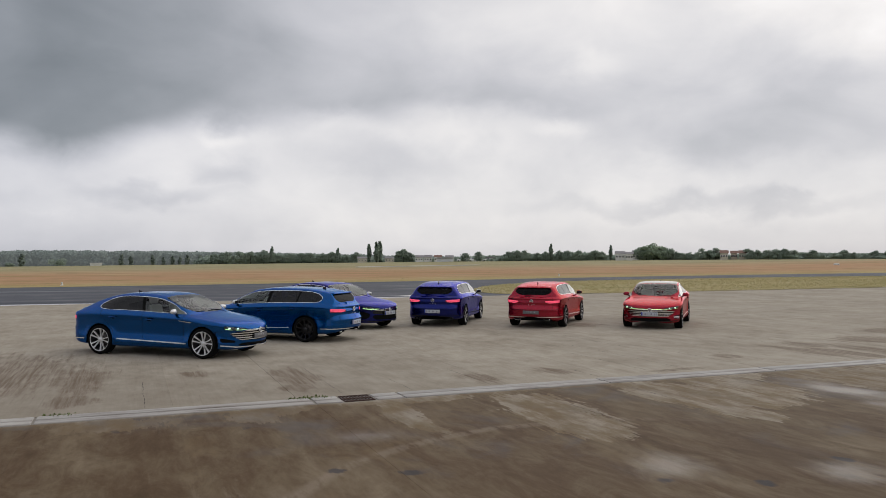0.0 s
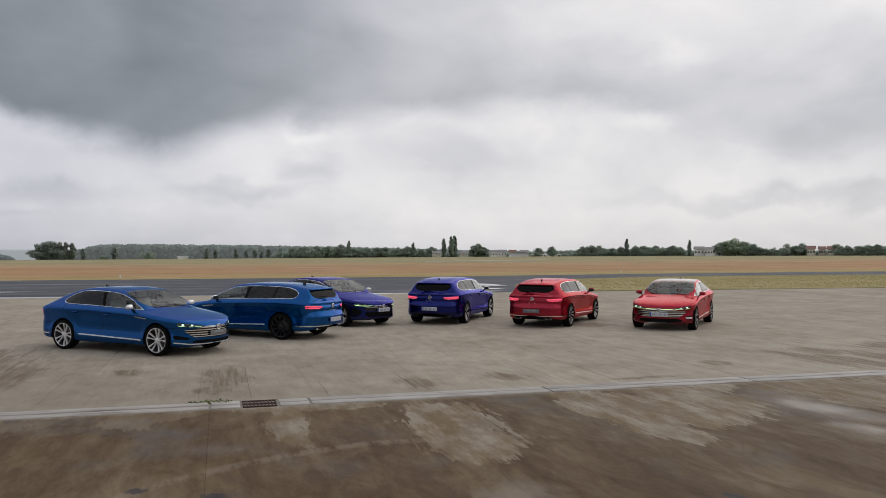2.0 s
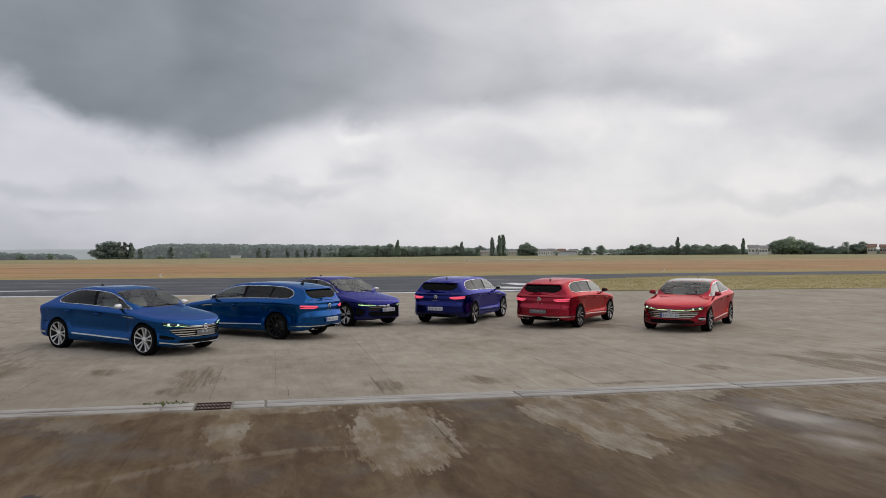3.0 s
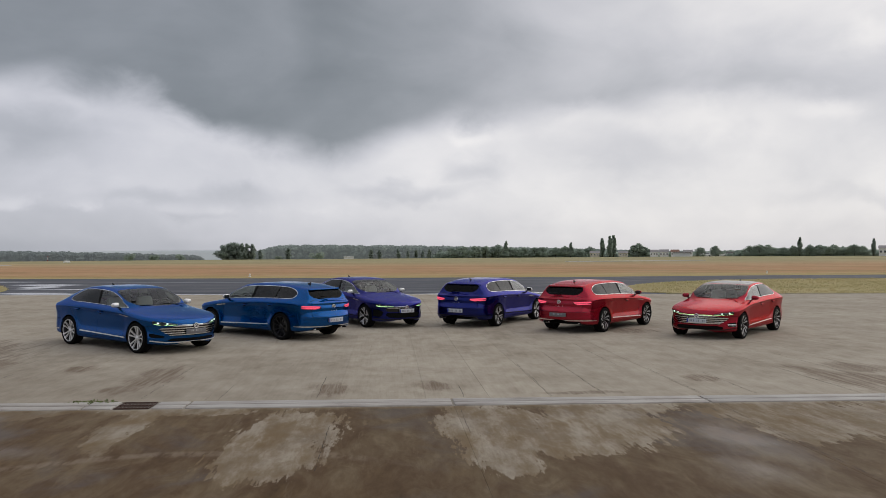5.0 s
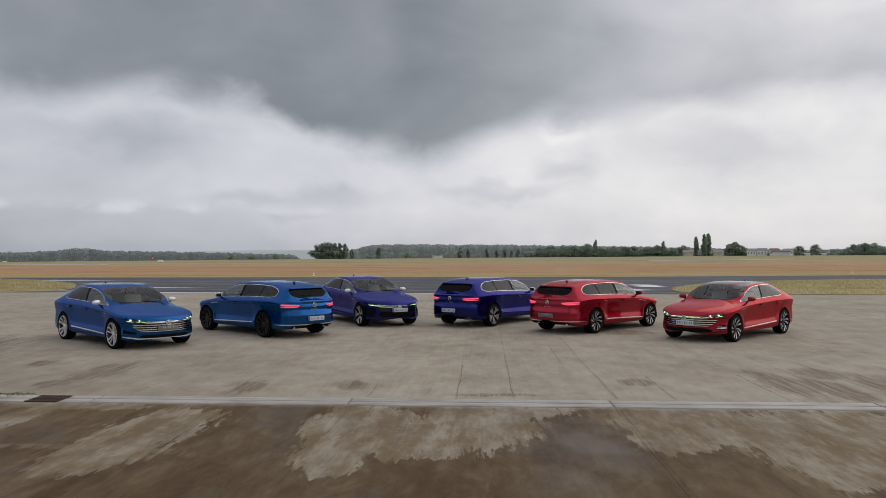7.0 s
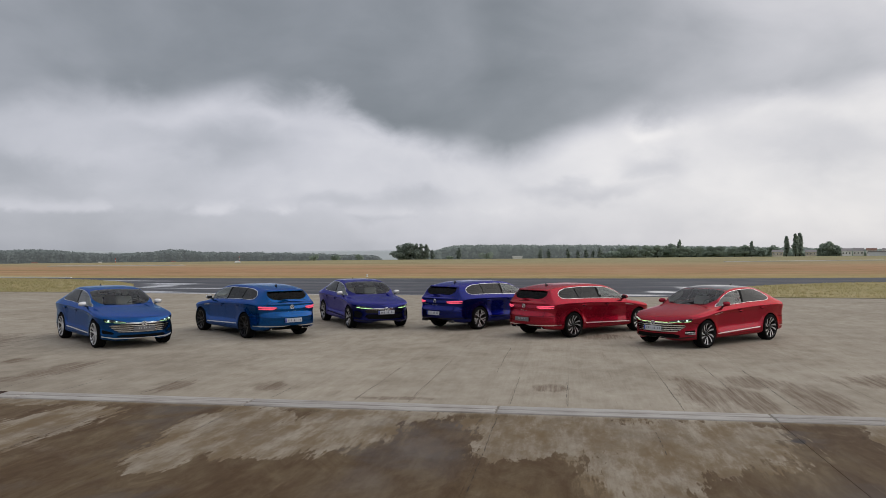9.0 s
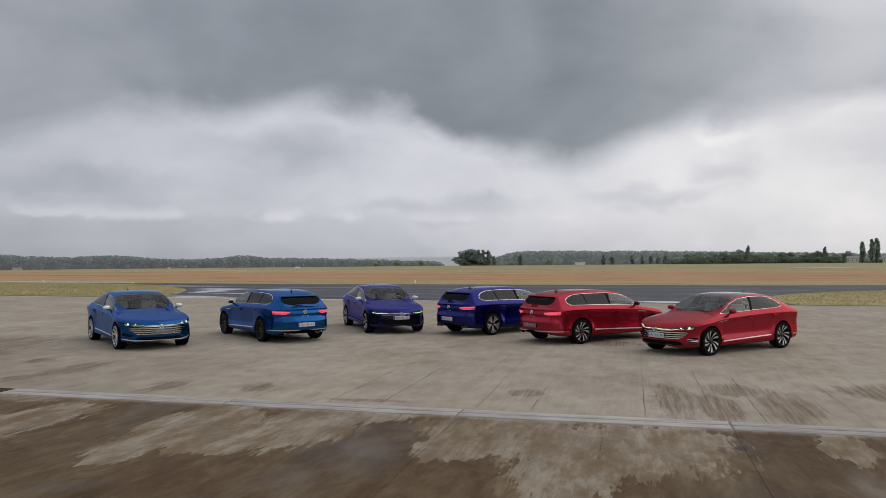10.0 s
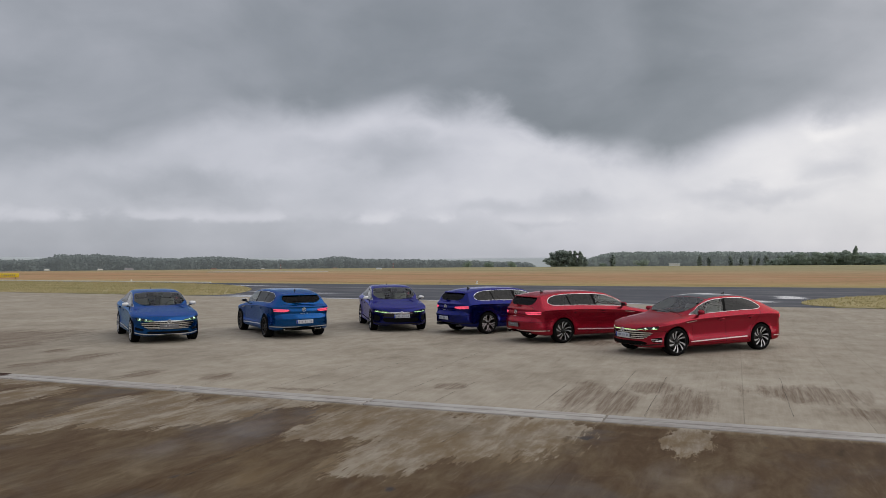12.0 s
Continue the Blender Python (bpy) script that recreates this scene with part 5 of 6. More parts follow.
def make_markers():
    for x, y in ((-10.7, 70.4), (42.4, 81.0), (-46.0, 63.6)):
        m = tagged(new("edge_marker"), "small white taxiway edge marker in the grass", "marker", "edge markers")
        part("foot", moved(lathe([(0.16, 0.0), (0.16, 0.05), (0.05, 0.09), (0.05, 0.16)], 14, "z"), Matrix()), WHITE_PAINT, m)
        part("lamp", lathe([(0.05, 0.16), (0.10, 0.18), (0.10, 0.30), (0.04, 0.36), (0.0, 0.37)], 14, "z"), WHITE_PAINT, m)
        m.matrix_basis = pose(x, y, terrain(x, y)) @ Matrix.Scale(0.8, 4)
    for az, d in ((-46.9, 190), (-43.6, 185), (-33.0, 260), (-24.0, 160), (46.0, 170)):
        x, y = d * math.sin(radians(az)) + 8, d * math.cos(radians(az))
        m = tagged(new("edge_marker"), "white runway marker board on the grass", "marker", "edge markers")
        part("board", moved(box(1.3, 0.2, 0.35, 0.05, 0.7), pose(0, 0, 0.25)), WHITE_PAINT, m)
        m.matrix_basis = pose(x, y, terrain(x, y), 0, 0, -az)
    # red and white mast
    for az, d, h in ((-31.8, 420, 3.4), (-23.6, 420, 3.4)):
        x, y = d * math.sin(radians(az)) + 6, d * math.cos(radians(az))
        m = tagged(new("mast"), "slim red and white airfield mast", "mast", "airfield masts")
        for i in range(4):
            part("section", moved(lathe([(0.22 - 0.03 * i, h * i / 4), (0.20 - 0.03 * i, h * (i + 1) / 4)], 10, "z"), Matrix()), RED_PAINT if i % 2 else WHITE_PAINT, m)
        m.matrix_basis = pose(x, y, terrain(x, y) - 0.1)
    sign = tagged(new("taxiway_sign"), "yellow taxiway sign with dark bars for writing", "sign")
    part("board", moved(box(4.6, 0.18, 0.50, 0.03), pose(0, 0, 0.40)), YELLOW_PAINT, sign)
    for shape in bars(3.9, 0.24, 17, 21):
        t = part("marking", shape, INK, sign, "", False)
        t.matrix_basis = pose(0, -0.095, 0.40, 0, 0, -90)
    for lx in (-1.9, 0, 1.9):
        l = part("leg", box(0.08, 0.08, 0.4), GUNMETAL, sign)
        l.matrix_basis = pose(lx, 0, 0.02)
    sign.matrix_basis = pose(-72.2, 69.6, terrain(-72.2, 69.6), 0, 0, 46)
    # pale strips of old runway in the grass
    for pts, nm in (([(37, 150), (70, 163), (70, 166.5), (37, 153.2)], "runway_strip"), ([(-78, 63.0), (-37, 64.6), (-37, 64.85), (-78, 63.3)], "taxiway_line"), ([(-74, 112), (-55, 118), (-55, 121), (-74, 115)], "runway_strip")):
        verts = [(x, y, terrain(x, y) + 0.10) for x, y in pts]
        low = [(x, y, z - 0.3) for x, y, z in verts]
        faces = [[0, 1, 2, 3]] + [[i, i + 4, (i + 1) % 4 + 4, (i + 1) % 4] for i in range(4)]
        structure(nm, verts + low, faces, PALE_SLAB if nm == "runway_strip" else WHITE_PAINT, "pale concrete strip lying in the dry grass" if nm == "runway_strip" else "white painted line along the taxiway")


def spoke(a0, rows, depth=0.035):
    """A wheel spoke: rows of radius, half width, turn in radians, height of its face."""
    verts, faces, index = [], [], []
    for r, hw, turn, h in rows:
        a = a0 + turn
        c, s = math.cos(a), math.sin(a)
        for side, hh in ((-1, h), (1, h), (0.75, h - depth), (-0.75, h - depth)):
            verts.append((c * r - s * hw * side, hh, s * r + c * hw * side))
    for i in range(len(rows) - 1):
        for j in range(4):
            a, b = i * 4 + j, i * 4 + (j + 1) % 4
            faces.append([a, b, b + 4, a + 4])
            index.append(0 if j == 0 else 1)
    return verts, faces, index, None


def wheel_meshes(style):
    """Tyre, rim and brake disc, turned about y with the face towards +y."""
    tyre = lathe([(0.266, -0.105), (0.284, -0.116), (0.308, -0.120), (0.330, -0.112), (0.340, -0.092), (0.342, -0.06), (0.336, -0.057), (0.336, -0.05), (0.342, -0.047), (0.342, -0.004),
                  (0.336, -0.001), (0.336, 0.006), (0.342, 0.009), (0.342, 0.05), (0.336, 0.053), (0.336, 0.06), (0.342, 0.063), (0.340, 0.092), (0.330, 0.112), (0.308, 0.119), (0.284, 0.117), (0.268, 0.106)], 56)
    lip = lathe([(0.2695, 0.104), (0.270, 0.112), (0.262, 0.114), (0.256, 0.104)], 56)
    barrel = lathe([(0.256, 0.104), (0.248, 0.06), (0.242, -0.02), (0.222, -0.10), (0.10, -0.10), (0.02, -0.10)], 40)
    hub = lathe([(0.0, 0.092), (0.028, 0.092), (0.034, 0.086), (0.052, 0.080), (0.062, 0.066), (0.066, 0.03)], 24)
    spokes = []
    if style == "ten":
        for i in range(10):
            spokes.append(spoke(2 * math.pi * i / 10 + (0.09 if i % 2 else -0.09), [(0.05, 0.010, 0.0, 0.078), (0.12, 0.010, 0.0, 0.082), (0.19, 0.012, 0.0, 0.094), (0.259, 0.019, 0.0, 0.108)]))
    elif style == "black":
        for i in range(10):
            spokes.append(spoke(2 * math.pi * i / 10, [(0.05, 0.010, 0.0, 0.078), (0.12, 0.011, 0.06, 0.082), (0.19, 0.014, 0.10, 0.094), (0.259, 0.022, 0.13, 0.108)]))
    elif style == "fork":
        for i in range(5):
            for d in (-1, 1):
                spokes.append(spoke(2 * math.pi * i / 5, [(0.05, 0.014, 0.12 * d, 0.078), (0.11, 0.015, 0.12 * d, 0.084), (0.17, 0.016, 0.20 * d, 0.094), (0.264, 0.018, 0.36 * d, 0.110)]))
                spokes.append(spoke(2 * math.pi * i / 5, [(0.15, 0.008, 0.14 * d, 0.088), (0.20, 0.009, 0.09 * d, 0.097), (0.259, 0.010, 0.06 * d, 0.107)]))
    else:
        for i in range(5):
            for d in (-0.20, 0.30):
                spokes.append(spoke(2 * math.pi * i / 5 + d, [(0.070, 0.005, 0.0, 0.078), (0.11, 0.009, 0.05, 0.084), (0.17, 0.017, 0.16, 0.095), (0.225, 0.023, 0.26, 0.104), (0.264, 0.020, 0.33, 0.110)]))
    disc = lathe([(0.06, 0.0), (0.165, 0.0), (0.165, -0.02), (0.06, -0.02)], 32)
    return tyre, lip, barrel, hub, spokes, disc


def add_wheel(car, style, x, y, turn=0.0):
    """A wheel under the car: tyre, rim, spokes, hub and disc."""
    face, flank, lipm = {"ten": (SILVER, SILVER, SILVER), "black": (BLACK_ALLOY, BLACK_ALLOY, BLACK_ALLOY), "fork": (MACHINED, BLACK_ALLOY, BLACK_ALLOY), "blade": (MACHINED, BLACK_ALLOY, BLACK_ALLOY)}[style]
    tyre, lip, barrel, hub, spokes, disc = wheel_meshes(style)
    flip = pose(0, 0, 0, 0, 0, 0 if y > 0 else 180)
    w = part("wheel", join(moved(lip, Matrix(), 0), moved(barrel, Matrix(), 1), moved(hub, Matrix(), 2)), [lipm, BLACK_ALLOY if style != "ten" else GUNMETAL, face if style == "ten" else BLACK_ALLOY], car)
    w.matrix_basis = pose(x, y, WHEEL_R, 0, 0, turn) @ flip @ pose(0, 0, 0, 0, random.uniform(0, 72), 0)
    part("tyre", tyre, RUBBER, w)
    part("brake_disc", disc, BRAKE, w)
    for g in spokes:
        part("spoke", g, [face, flank], w, smooth=False)
    return w


def pieces(g):
    """The separate pieces of a geometry, largest first, without slivers."""
    verts, faces, index, normals = g
    root = list(range(len(verts)))

    def find(i):
        while root[i] != i:
            root[i] = root[root[i]]
            i = root[i]
        return i
    for f in faces:
        for i in f[1:]:
            root[find(i)] = find(f[0])
    lots = {}
    for f in faces:
        lots.setdefault(find(f[0]), []).append(f)
    out = []
    for lot in sorted(lots.values(), key=len, reverse=True):
        if len(lot) < 4 and out:
            continue
        used = sorted({i for f in lot for i in f})
        at = {i: k for k, i in enumerate(used)}
        out.append(([verts[i] for i in used], [[at[i] for i in f] for f in lot], [0] * len(lot), [normals[i] for i in used]))
    return out


def arch_shell():
    """The upper part of a wheel well: a half drum with a back wall."""
    verts, faces, n = [], [], 20
    for i in range(n + 1):
        a = radians(-14 + 208 * i / n)
        for r, h in ((0.395, 0.0), (0.395, -0.34), (0.0, -0.34)):
            verts.append((r * math.cos(a), h, r * math.sin(a) if r else -0.10))
    for i in range(n):
        for j in range(2):
            a = i * 3 + j
            faces.append([a, a + 1, a + 4, a + 3])
    return verts, faces, [], None


def seat(width=0.50):
    """A car seat with cushion, backrest and head restraint in one upholstered piece."""
    return join(moved(box(0.52, width, 0.16, 0.05, 0.94, 3), pose(0, 0, 0.08)), moved(box(0.14, width * 0.94, 0.62, 0.05, 0.86, 3), pose(-0.28, 0, 0.44, 0, -16, 0)),
                moved(box(0.10, 0.26, 0.19, 0.04, 0.85, 3), pose(-0.40, 0, 0.86, 0, -12, 0)))


def mirror_shell():
    bm = bmesh.new()
    bmesh.ops.create_uvsphere(bm, u_segments=20, v_segments=12, radius=1.0)
    for v in bm.verts:
        q = v.co
        f = lambda a, p: math.copysign(abs(a) ** p, a)
        v.co = Vector((f(q.x, 0.8) * 0.075 * (1.0 if q.x > 0 else 0.65), f(q.y, 0.75) * 0.125, f(q.z, 0.75) * 0.078 * (1.0 - 0.18 * q.y)))
    return from_bm(bm)


def surface(sh, y, z, front):
    """The place and normal of the nose or tail at a height and a distance from the middle."""
    a = np.array(sh.v)
    a = a[(a[:, X] > 1.4) if front else (a[:, X] < -1.6)]
    d = (a[:, Y] - abs(y)) ** 2 + (a[:, Z] - z) ** 2
    q = a[d.argmin()]
    return Vector((q[0], math.copysign(q[1], y) if y else 0.0, q[2])), Vector((q[3], math.copysign(q[4], y) if y else 0.0, q[5]))


def skin(sh, x, y):
    """The height of the upper body at a place."""
    a = np.array(sh.v)
    a = a[a[:, V] > 6.9]
    return float(a[((a[:, X] - x) ** 2 + (a[:, Y] - abs(y)) ** 2).argmin(), Z])


def bars(width, height, count, seed):
    """Uneven upright bars that stand for writing, one shape for each."""
    rnd = random.Random(seed)
    out, step = [], width / count
    for i in range(count):
        if i in (count // 3, count // 3 + 3):
            continue
        h = height * rnd.uniform(0.85, 1.0)
        out.append(moved(box(0.002, step * rnd.uniform(0.32, 0.55), h), pose(0, -width / 2 + (i + 0.5) * step, 0)))
    return out


def add_plate(car, where, yaw, lean, style, seed):
    p = part("number_plate", box(0.012, 0.52, 0.112, 0.004), PLATE_WHITE if style == "white" else PLATE_GREY, car, "white number plate with dark bars" if style == "white" else "dark grey show plate with pale bars")
    p.matrix_basis = Matrix.Translation(where) @ pose(0, 0, 0, 0, lean, yaw)
    g = bars(0.42, 0.062, 9, seed) if style == "white" else bars(0.28, 0.045, 7, seed)
    for shape in g:
        t = part("marking", shape, INK if style == "white" else INK_PALE, p, "", False)
        t.matrix_basis = pose(0.0075, 0.02 if style == "white" else 0, 0.0 if style == "white" else 0.015)
    if style == "white":
        b = part("country_band", box(0.003, 0.045, 0.108), PLATE_BLUE, p, "blue band")
        b.matrix_basis = pose(0.0065, -0.236, 0)


def make_car(label, at, heading, coat, estate=False, sport=False, style="ten", mirrors=None, roof=None, plate="white", group="parked cars on the apron", rline=False, seed=1):
    car = tagged(new("car"), label, "car", group)
    car.empty_display_size = 0.3
    sh = Sheet(estate)
    body = sh.polys
    # wheel openings
    for ax in (AXLE, -AXLE):
        gap, body = sh.cut(body, lambda a, ax=ax: np.maximum(np.hypot(a[:, X] - ax, a[:, Z] - 0.348) - 0.378, a[:, V] - 5.1))
    rim_bands = []
    for ax in (AXLE, -AXLE):
        lipp, body = sh.cut(body, lambda a, ax=ax: np.maximum(np.hypot(a[:, X] - ax, a[:, Z] - 0.348) - 0.392, a[:, V] - 5.1))
        rim_bands += lipp
    # side windows with their bright surround
    if estate:
        shape = [(0.93, 6.02), (0.82, 6.50), (0.62, 6.86), (-1.52, 6.86), (-1.74, 6.74), (-1.86, 6.52), (-1.85, 6.30), (-1.76, 6.10), (-1.60, 6.03)]
    else:
        shape = [(0.93, 6.02), (0.82, 6.50), (0.62, 6.86), (-1.02, 6.86), (-1.28, 6.74), (-1.45, 6.50), (-1.50, 6.32), (-1.42, 6.12), (-1.22, 6.02)]
    win = both(area(shape, S, V, 1.0, 0.30), beyond(Y, 0.25))
    side_glass, body = sh.cut(body, win)
    surround, body = sh.cut(body, both(grow(win, 0.0095), beyond(V, 5.6)))
    lean = lambda x0: (lambda a: a[:, S] - x0 + 0.10 * (a[:, V] - 6.0))
    pillar, side_glass = sh.band(side_glass, lean(-0.22), 0.042)
    front_glass, side_glass = sh.cut(side_glass, lambda a: -(a[:, S] + 0.22))
    if estate:
        more, side_glass = sh.band(side_glass, lambda a: a[:, S] + 1.12 + 0.08 * (a[:, V] - 6.0), 0.022)
        rear_pillar = more
        quarter, rear_glass = sh.cut(side_glass, lambda a: a[:, S] + 1.14)
    else:
        quarter, rear_glass, rear_pillar = [], side_glass, []
    # windscreen, rear window, roof
    screen_f = area([(1.10, 9.6), (1.08, 8.3), (0.96, 7.10), (0.62, 7.05), (0.32, 7.06), (0.27, 7.25), (0.20, 9.6)], S, V, 1.0, 0.35)
    screen, body = sh.cut(body, screen_f)
    frit, screen = sh.cut(screen, lambda a: -(screen_f(a) + 0.022))
    if estate:
        back_f = area([(-2.075, 9.6), (-2.075, 7.35), (-2.11, 7.12), (-2.27, 7.12), (-2.305, 7.4), (-2.315, 9.6)], S, V, 1.0, 0.35)
    else:
        back_f = area([(-1.28, 9.6), (-1.30, 7.5), (-1.42, 7.18), (-1.9, 7.18), (-2.02, 7.5), (-2.08, 9.6)], S, V, 1.0, 0.35)
    back, body = sh.cut(body, back_f)
    top_f = area([(0.185, 9.6), (0.235, 7.5), (0.27, 7.12), (-1.15, 7.12), (-1.22, 7.5), (-1.24, 9.6)], S, V, 1.0, 0.35)
    panel = []
    if roof:
        panel, body = sh.cut(body, top_f)
    # headlamps
    lamp_f = both(area([(0.405, 0.640), (0.55, 0.630), (0.70, 0.636), (0.84, 0.658), (0.93, 0.698), (0.95, 0.765), (0.84, 0.742), (0.70, 0.714), (0.55, 0.690), (0.42, 0.668)], Y, Z), FRONT, beyond(X, 1.93))
    headlamp, body = sh.cut(body, lamp_f)
    # grille between and below the lamps
    if sport:
        grille_f = both(area([(0.0, 0.648), (0.40, 0.646), (0.40, 0.628), (0.58, 0.600), (0.62, 0.560), (0.57, 0.492), (0.0, 0.486)], Y, Z), FRONT)
        intake_f = both(area([(0.0, 0.462), (0.56, 0.466), (0.62, 0.40), (0.52, 0.318), (0.0, 0.308)], Y, Z), FRONT)
        nostril_f = both(area([(0.67, 0.50), (0.78, 0.555), (0.88, 0.565), (0.90, 0.47), (0.86, 0.36), (0.74, 0.345), (0.68, 0.41)], Y, Z), FRONT, beyond(X, 1.83))
        slats = [(0.602, 0.006)]
    else:
        grille_f = both(area([(0.0, 0.648), (0.40, 0.646), (0.40, 0.626), (0.66, 0.590), (0.74, 0.555), (0.62, 0.45), (0.54, 0.405), (0.0, 0.395)], Y, Z), FRONT)
        intake_f = both(area([(0.0, 0.365), (0.50, 0.365), (0.64, 0.325), (0.60, 0.275), (0.0, 0.27)] if rline else [(0.0, 0.345), (0.50, 0.35), (0.60, 0.315), (0.56, 0.285), (0.0, 0.28)], Y, Z), FRONT)
        nostril_f = both(area([(0.70, 0.43), (0.86, 0.46), (0.885, 0.42), (0.86, 0.335), (0.72, 0.34)] if rline else [(0.64, 0.40), (0.86, 0.47), (0.87, 0.43), (0.84, 0.37), (0.66, 0.36)], Y, Z), FRONT, beyond(X, 1.85))
        slats = [(0.618, 0.011), (0.567, 0.010), (0.517, 0.010), (0.467, 0.010), (0.424, 0.009)]
    grille, body = sh.cut(body, grille_f)
    intake, body = sh.cut(body, intake_f)
    nostril, body = sh.cut(body, nostril_f)
    slat_parts = []
    inner = grille
    for z0, hw in slats:
        bar, inner = sh.band(inner, lambda a, z0=z0: a[:, Z] - z0, hw)
        slat_parts.append(bar)
    # rear lamps, lower rear
    tail_f = both(area([(0.37, 0.868), (0.60, 0.884), (0.95, 0.905), (0.95, 0.815), (0.80, 0.800), (0.60, 0.795), (0.42, 0.812)], Y, Z), REAR, beyond(X, -2.14, -1.0))
    tail, body = sh.cut(body, tail_f)
    glow_f = both(area([(0.42, 0.868), (0.60, 0.884), (0.90, 0.902), (0.90, 0.862), (0.62, 0.846), (0.44, 0.840)], Y, Z), REAR)
    glow, tail = sh.cut(tail, glow_f)
    glow_b, tail = sh.cut(tail, both(area([(0.45, 0.834), (0.60, 0.838), (0.90, 0.854), (0.89, 0.824), (0.62, 0.803), (0.47, 0.815)], Y, Z), REAR))
    diff_f = both(lambda a: a[:, Z] - 0.335, lambda a: a[:, Y] - 0.62, beyond(X, -2.15, -1.0))
    diffuser, body = sh.cut(body, diff_f)
    # panels: bonnet, tailgate, doors, bumpers, with dark shut lines between them
    seams = []

    def panel_cut(polys, f):
        gap, polys = sh.band(polys, f, 0.0035)
        seams.extend(gap)
        return sh.cut(polys, f)

    bonnet, body = panel_cut(body, both(area([(1.15, 9.6), (1.03, 6.3), (1.02, 5.75), (1.8, 5.7), (2.08, 6.0), (2.22, 7.0), (2.27, 9.6)], S, V, 1.0, 0.25), beyond(X, 0.7)))
    lid_a = both(beyond(S, -1.24 if not estate else -2.02, -1.0), beyond(V, 7.03)) if not estate else both(beyond(S, -2.02, -1.0), beyond(V, 6.9))
    lid_b = both(lambda a: a[:, Y] - 0.66, beyond(Z, 0.60), beyond(X, -2.25, -1.0))
    lid, body = panel_cut(body, lambda a: np.minimum(lid_a(a), lid_b(a)))
    low_door = [(0.84, 0.285), (0.90, 0.50), (0.90, 0.80), (0.93, 1.6)]
    door_f = both(area(low_door + [(-0.20, 1.6), (-0.22, 0.285)], X, Z), beyond(V, 5.93, -1.0), SIDE)
    door_r = both(area([(-0.22, 0.285), (-0.20, 1.6), (-1.48, 1.6), (-1.38, 0.96), (-1.22, 0.76), (-1.06, 0.60), (-0.98, 0.285)], X, Z), beyond(V, 5.93, -1.0), SIDE)
    front_door, body = panel_cut(body, door_f)
    rear_door, body = panel_cut(body, door_r)
    bumper, body = panel_cut(body, both(lambda a: a[:, Z] - 0.60 - 0.06 * np.clip(a[:, Y] - 0.6, 0, 1), FRONT, beyond(X, 1.60)))
    rear_bumper, body = panel_cut(body, both(lambda a: a[:, Z] - 0.60 - 0.10 * np.clip(a[:, Y] - 0.7, 0, 1), beyond(X, -1.62, -1.0)))

    geo = sh.geometry
    part("body", geo([body, seams, rim_bands]), [coat, MATT_BLACK, coat], car)
    part("bonnet", geo([bonnet]), coat, car)
    tailgate = part("tailgate", geo([lid]), coat, car)
    part("rear_window", geo([back]), GLASS_REAR, tailgate, "dark tinted rear window")
    fb = part("front_bumper", geo([bumper]), coat, car)
    rb = part("rear_bumper", geo([rear_bumper]), coat, car)
    if roof:
        part("roof_panel", geo([panel]), roof, car, "black glass roof panel")
    part("windscreen", geo([screen, frit]), [GLASS_SCREEN, GLOSS_BLACK], car, "clear windscreen reflecting the grey sky")
    handle = moved(box(0.21, 0.022, 0.026, 0.009, 1.0, 2), Matrix())
    # flat black disc paints the shade of the hollow behind each handle
    shade_disc = moved(lathe([(0.0, 0.002), (0.055, 0.002), (0.062, -0.004)], 20), Matrix.Diagonal((1.1, 1, 0.55, 1)))
    for side in (1, -1):
        for door, pane, hx, hz in ((front_door, front_glass, -0.02, 0.850), (rear_door, rear_glass, -1.03, 0.885)):
            d = part("door", geo([door], (side,)), coat, car)
            part("window", geo([pane], (side,)), GLASS_CLEAR if hx > -0.5 else GLASS_DARK, d, "clear side window" if hx > -0.5 else "dark tinted side window")
            yy = 0.922 * side
            h = part("handle", handle, coat, d)
            h.matrix_basis = pose(hx, yy + 0.012 * side, hz, 0, 2, 0)
            c = part("handle_recess", shade_disc, MATT_BLACK, d)
            c.matrix_basis = pose(hx + 0.01, yy - 0.002 * side, hz - 0.004, 0, 0, 0 if side > 0 else 180)
        if quarter:
            part("quarter_window", geo([quarter], (side,)), GLASS_DARK, car, "dark tinted quarter window")
        part("pillar_cover", geo([pillar], (side,)), MATT_BLACK, car)
        if rear_pillar:
            part("pillar_cover", geo([rear_pillar], (side,)), MATT_BLACK, car)
        part("window_trim", geo([surround], (side,), 0.004), CHROME, car, "bright chrome window surround")
        # lamps
        hl = part("headlamp", geo([headlamp], (side,), -0.035), GUNMETAL, car, "lit headlamp with a slim light strip")
        part("lens", geo([headlamp], (side,)), GLASS_LAMP, hl)
        strip, _ = sh.cut(headlamp, both(area([(0.405, 0.642), (0.55, 0.633), (0.70, 0.640), (0.84, 0.662), (0.92, 0.696), (0.91, 0.708), (0.84, 0.676), (0.70, 0.653), (0.55, 0.645), (0.41, 0.652)] if not sport else
                                                  [(0.405, 0.642), (0.55, 0.632), (0.70, 0.638), (0.84, 0.660), (0.93, 0.70), (0.935, 0.745), (0.90, 0.735), (0.885, 0.70), (0.82, 0.678), (0.70, 0.658), (0.55, 0.650), (0.41, 0.655)], Y, Z), FRONT))
        for piece in pieces(geo([strip], (side,), -0.006)):
            part("light_strip", piece, LED_WHITE, hl)
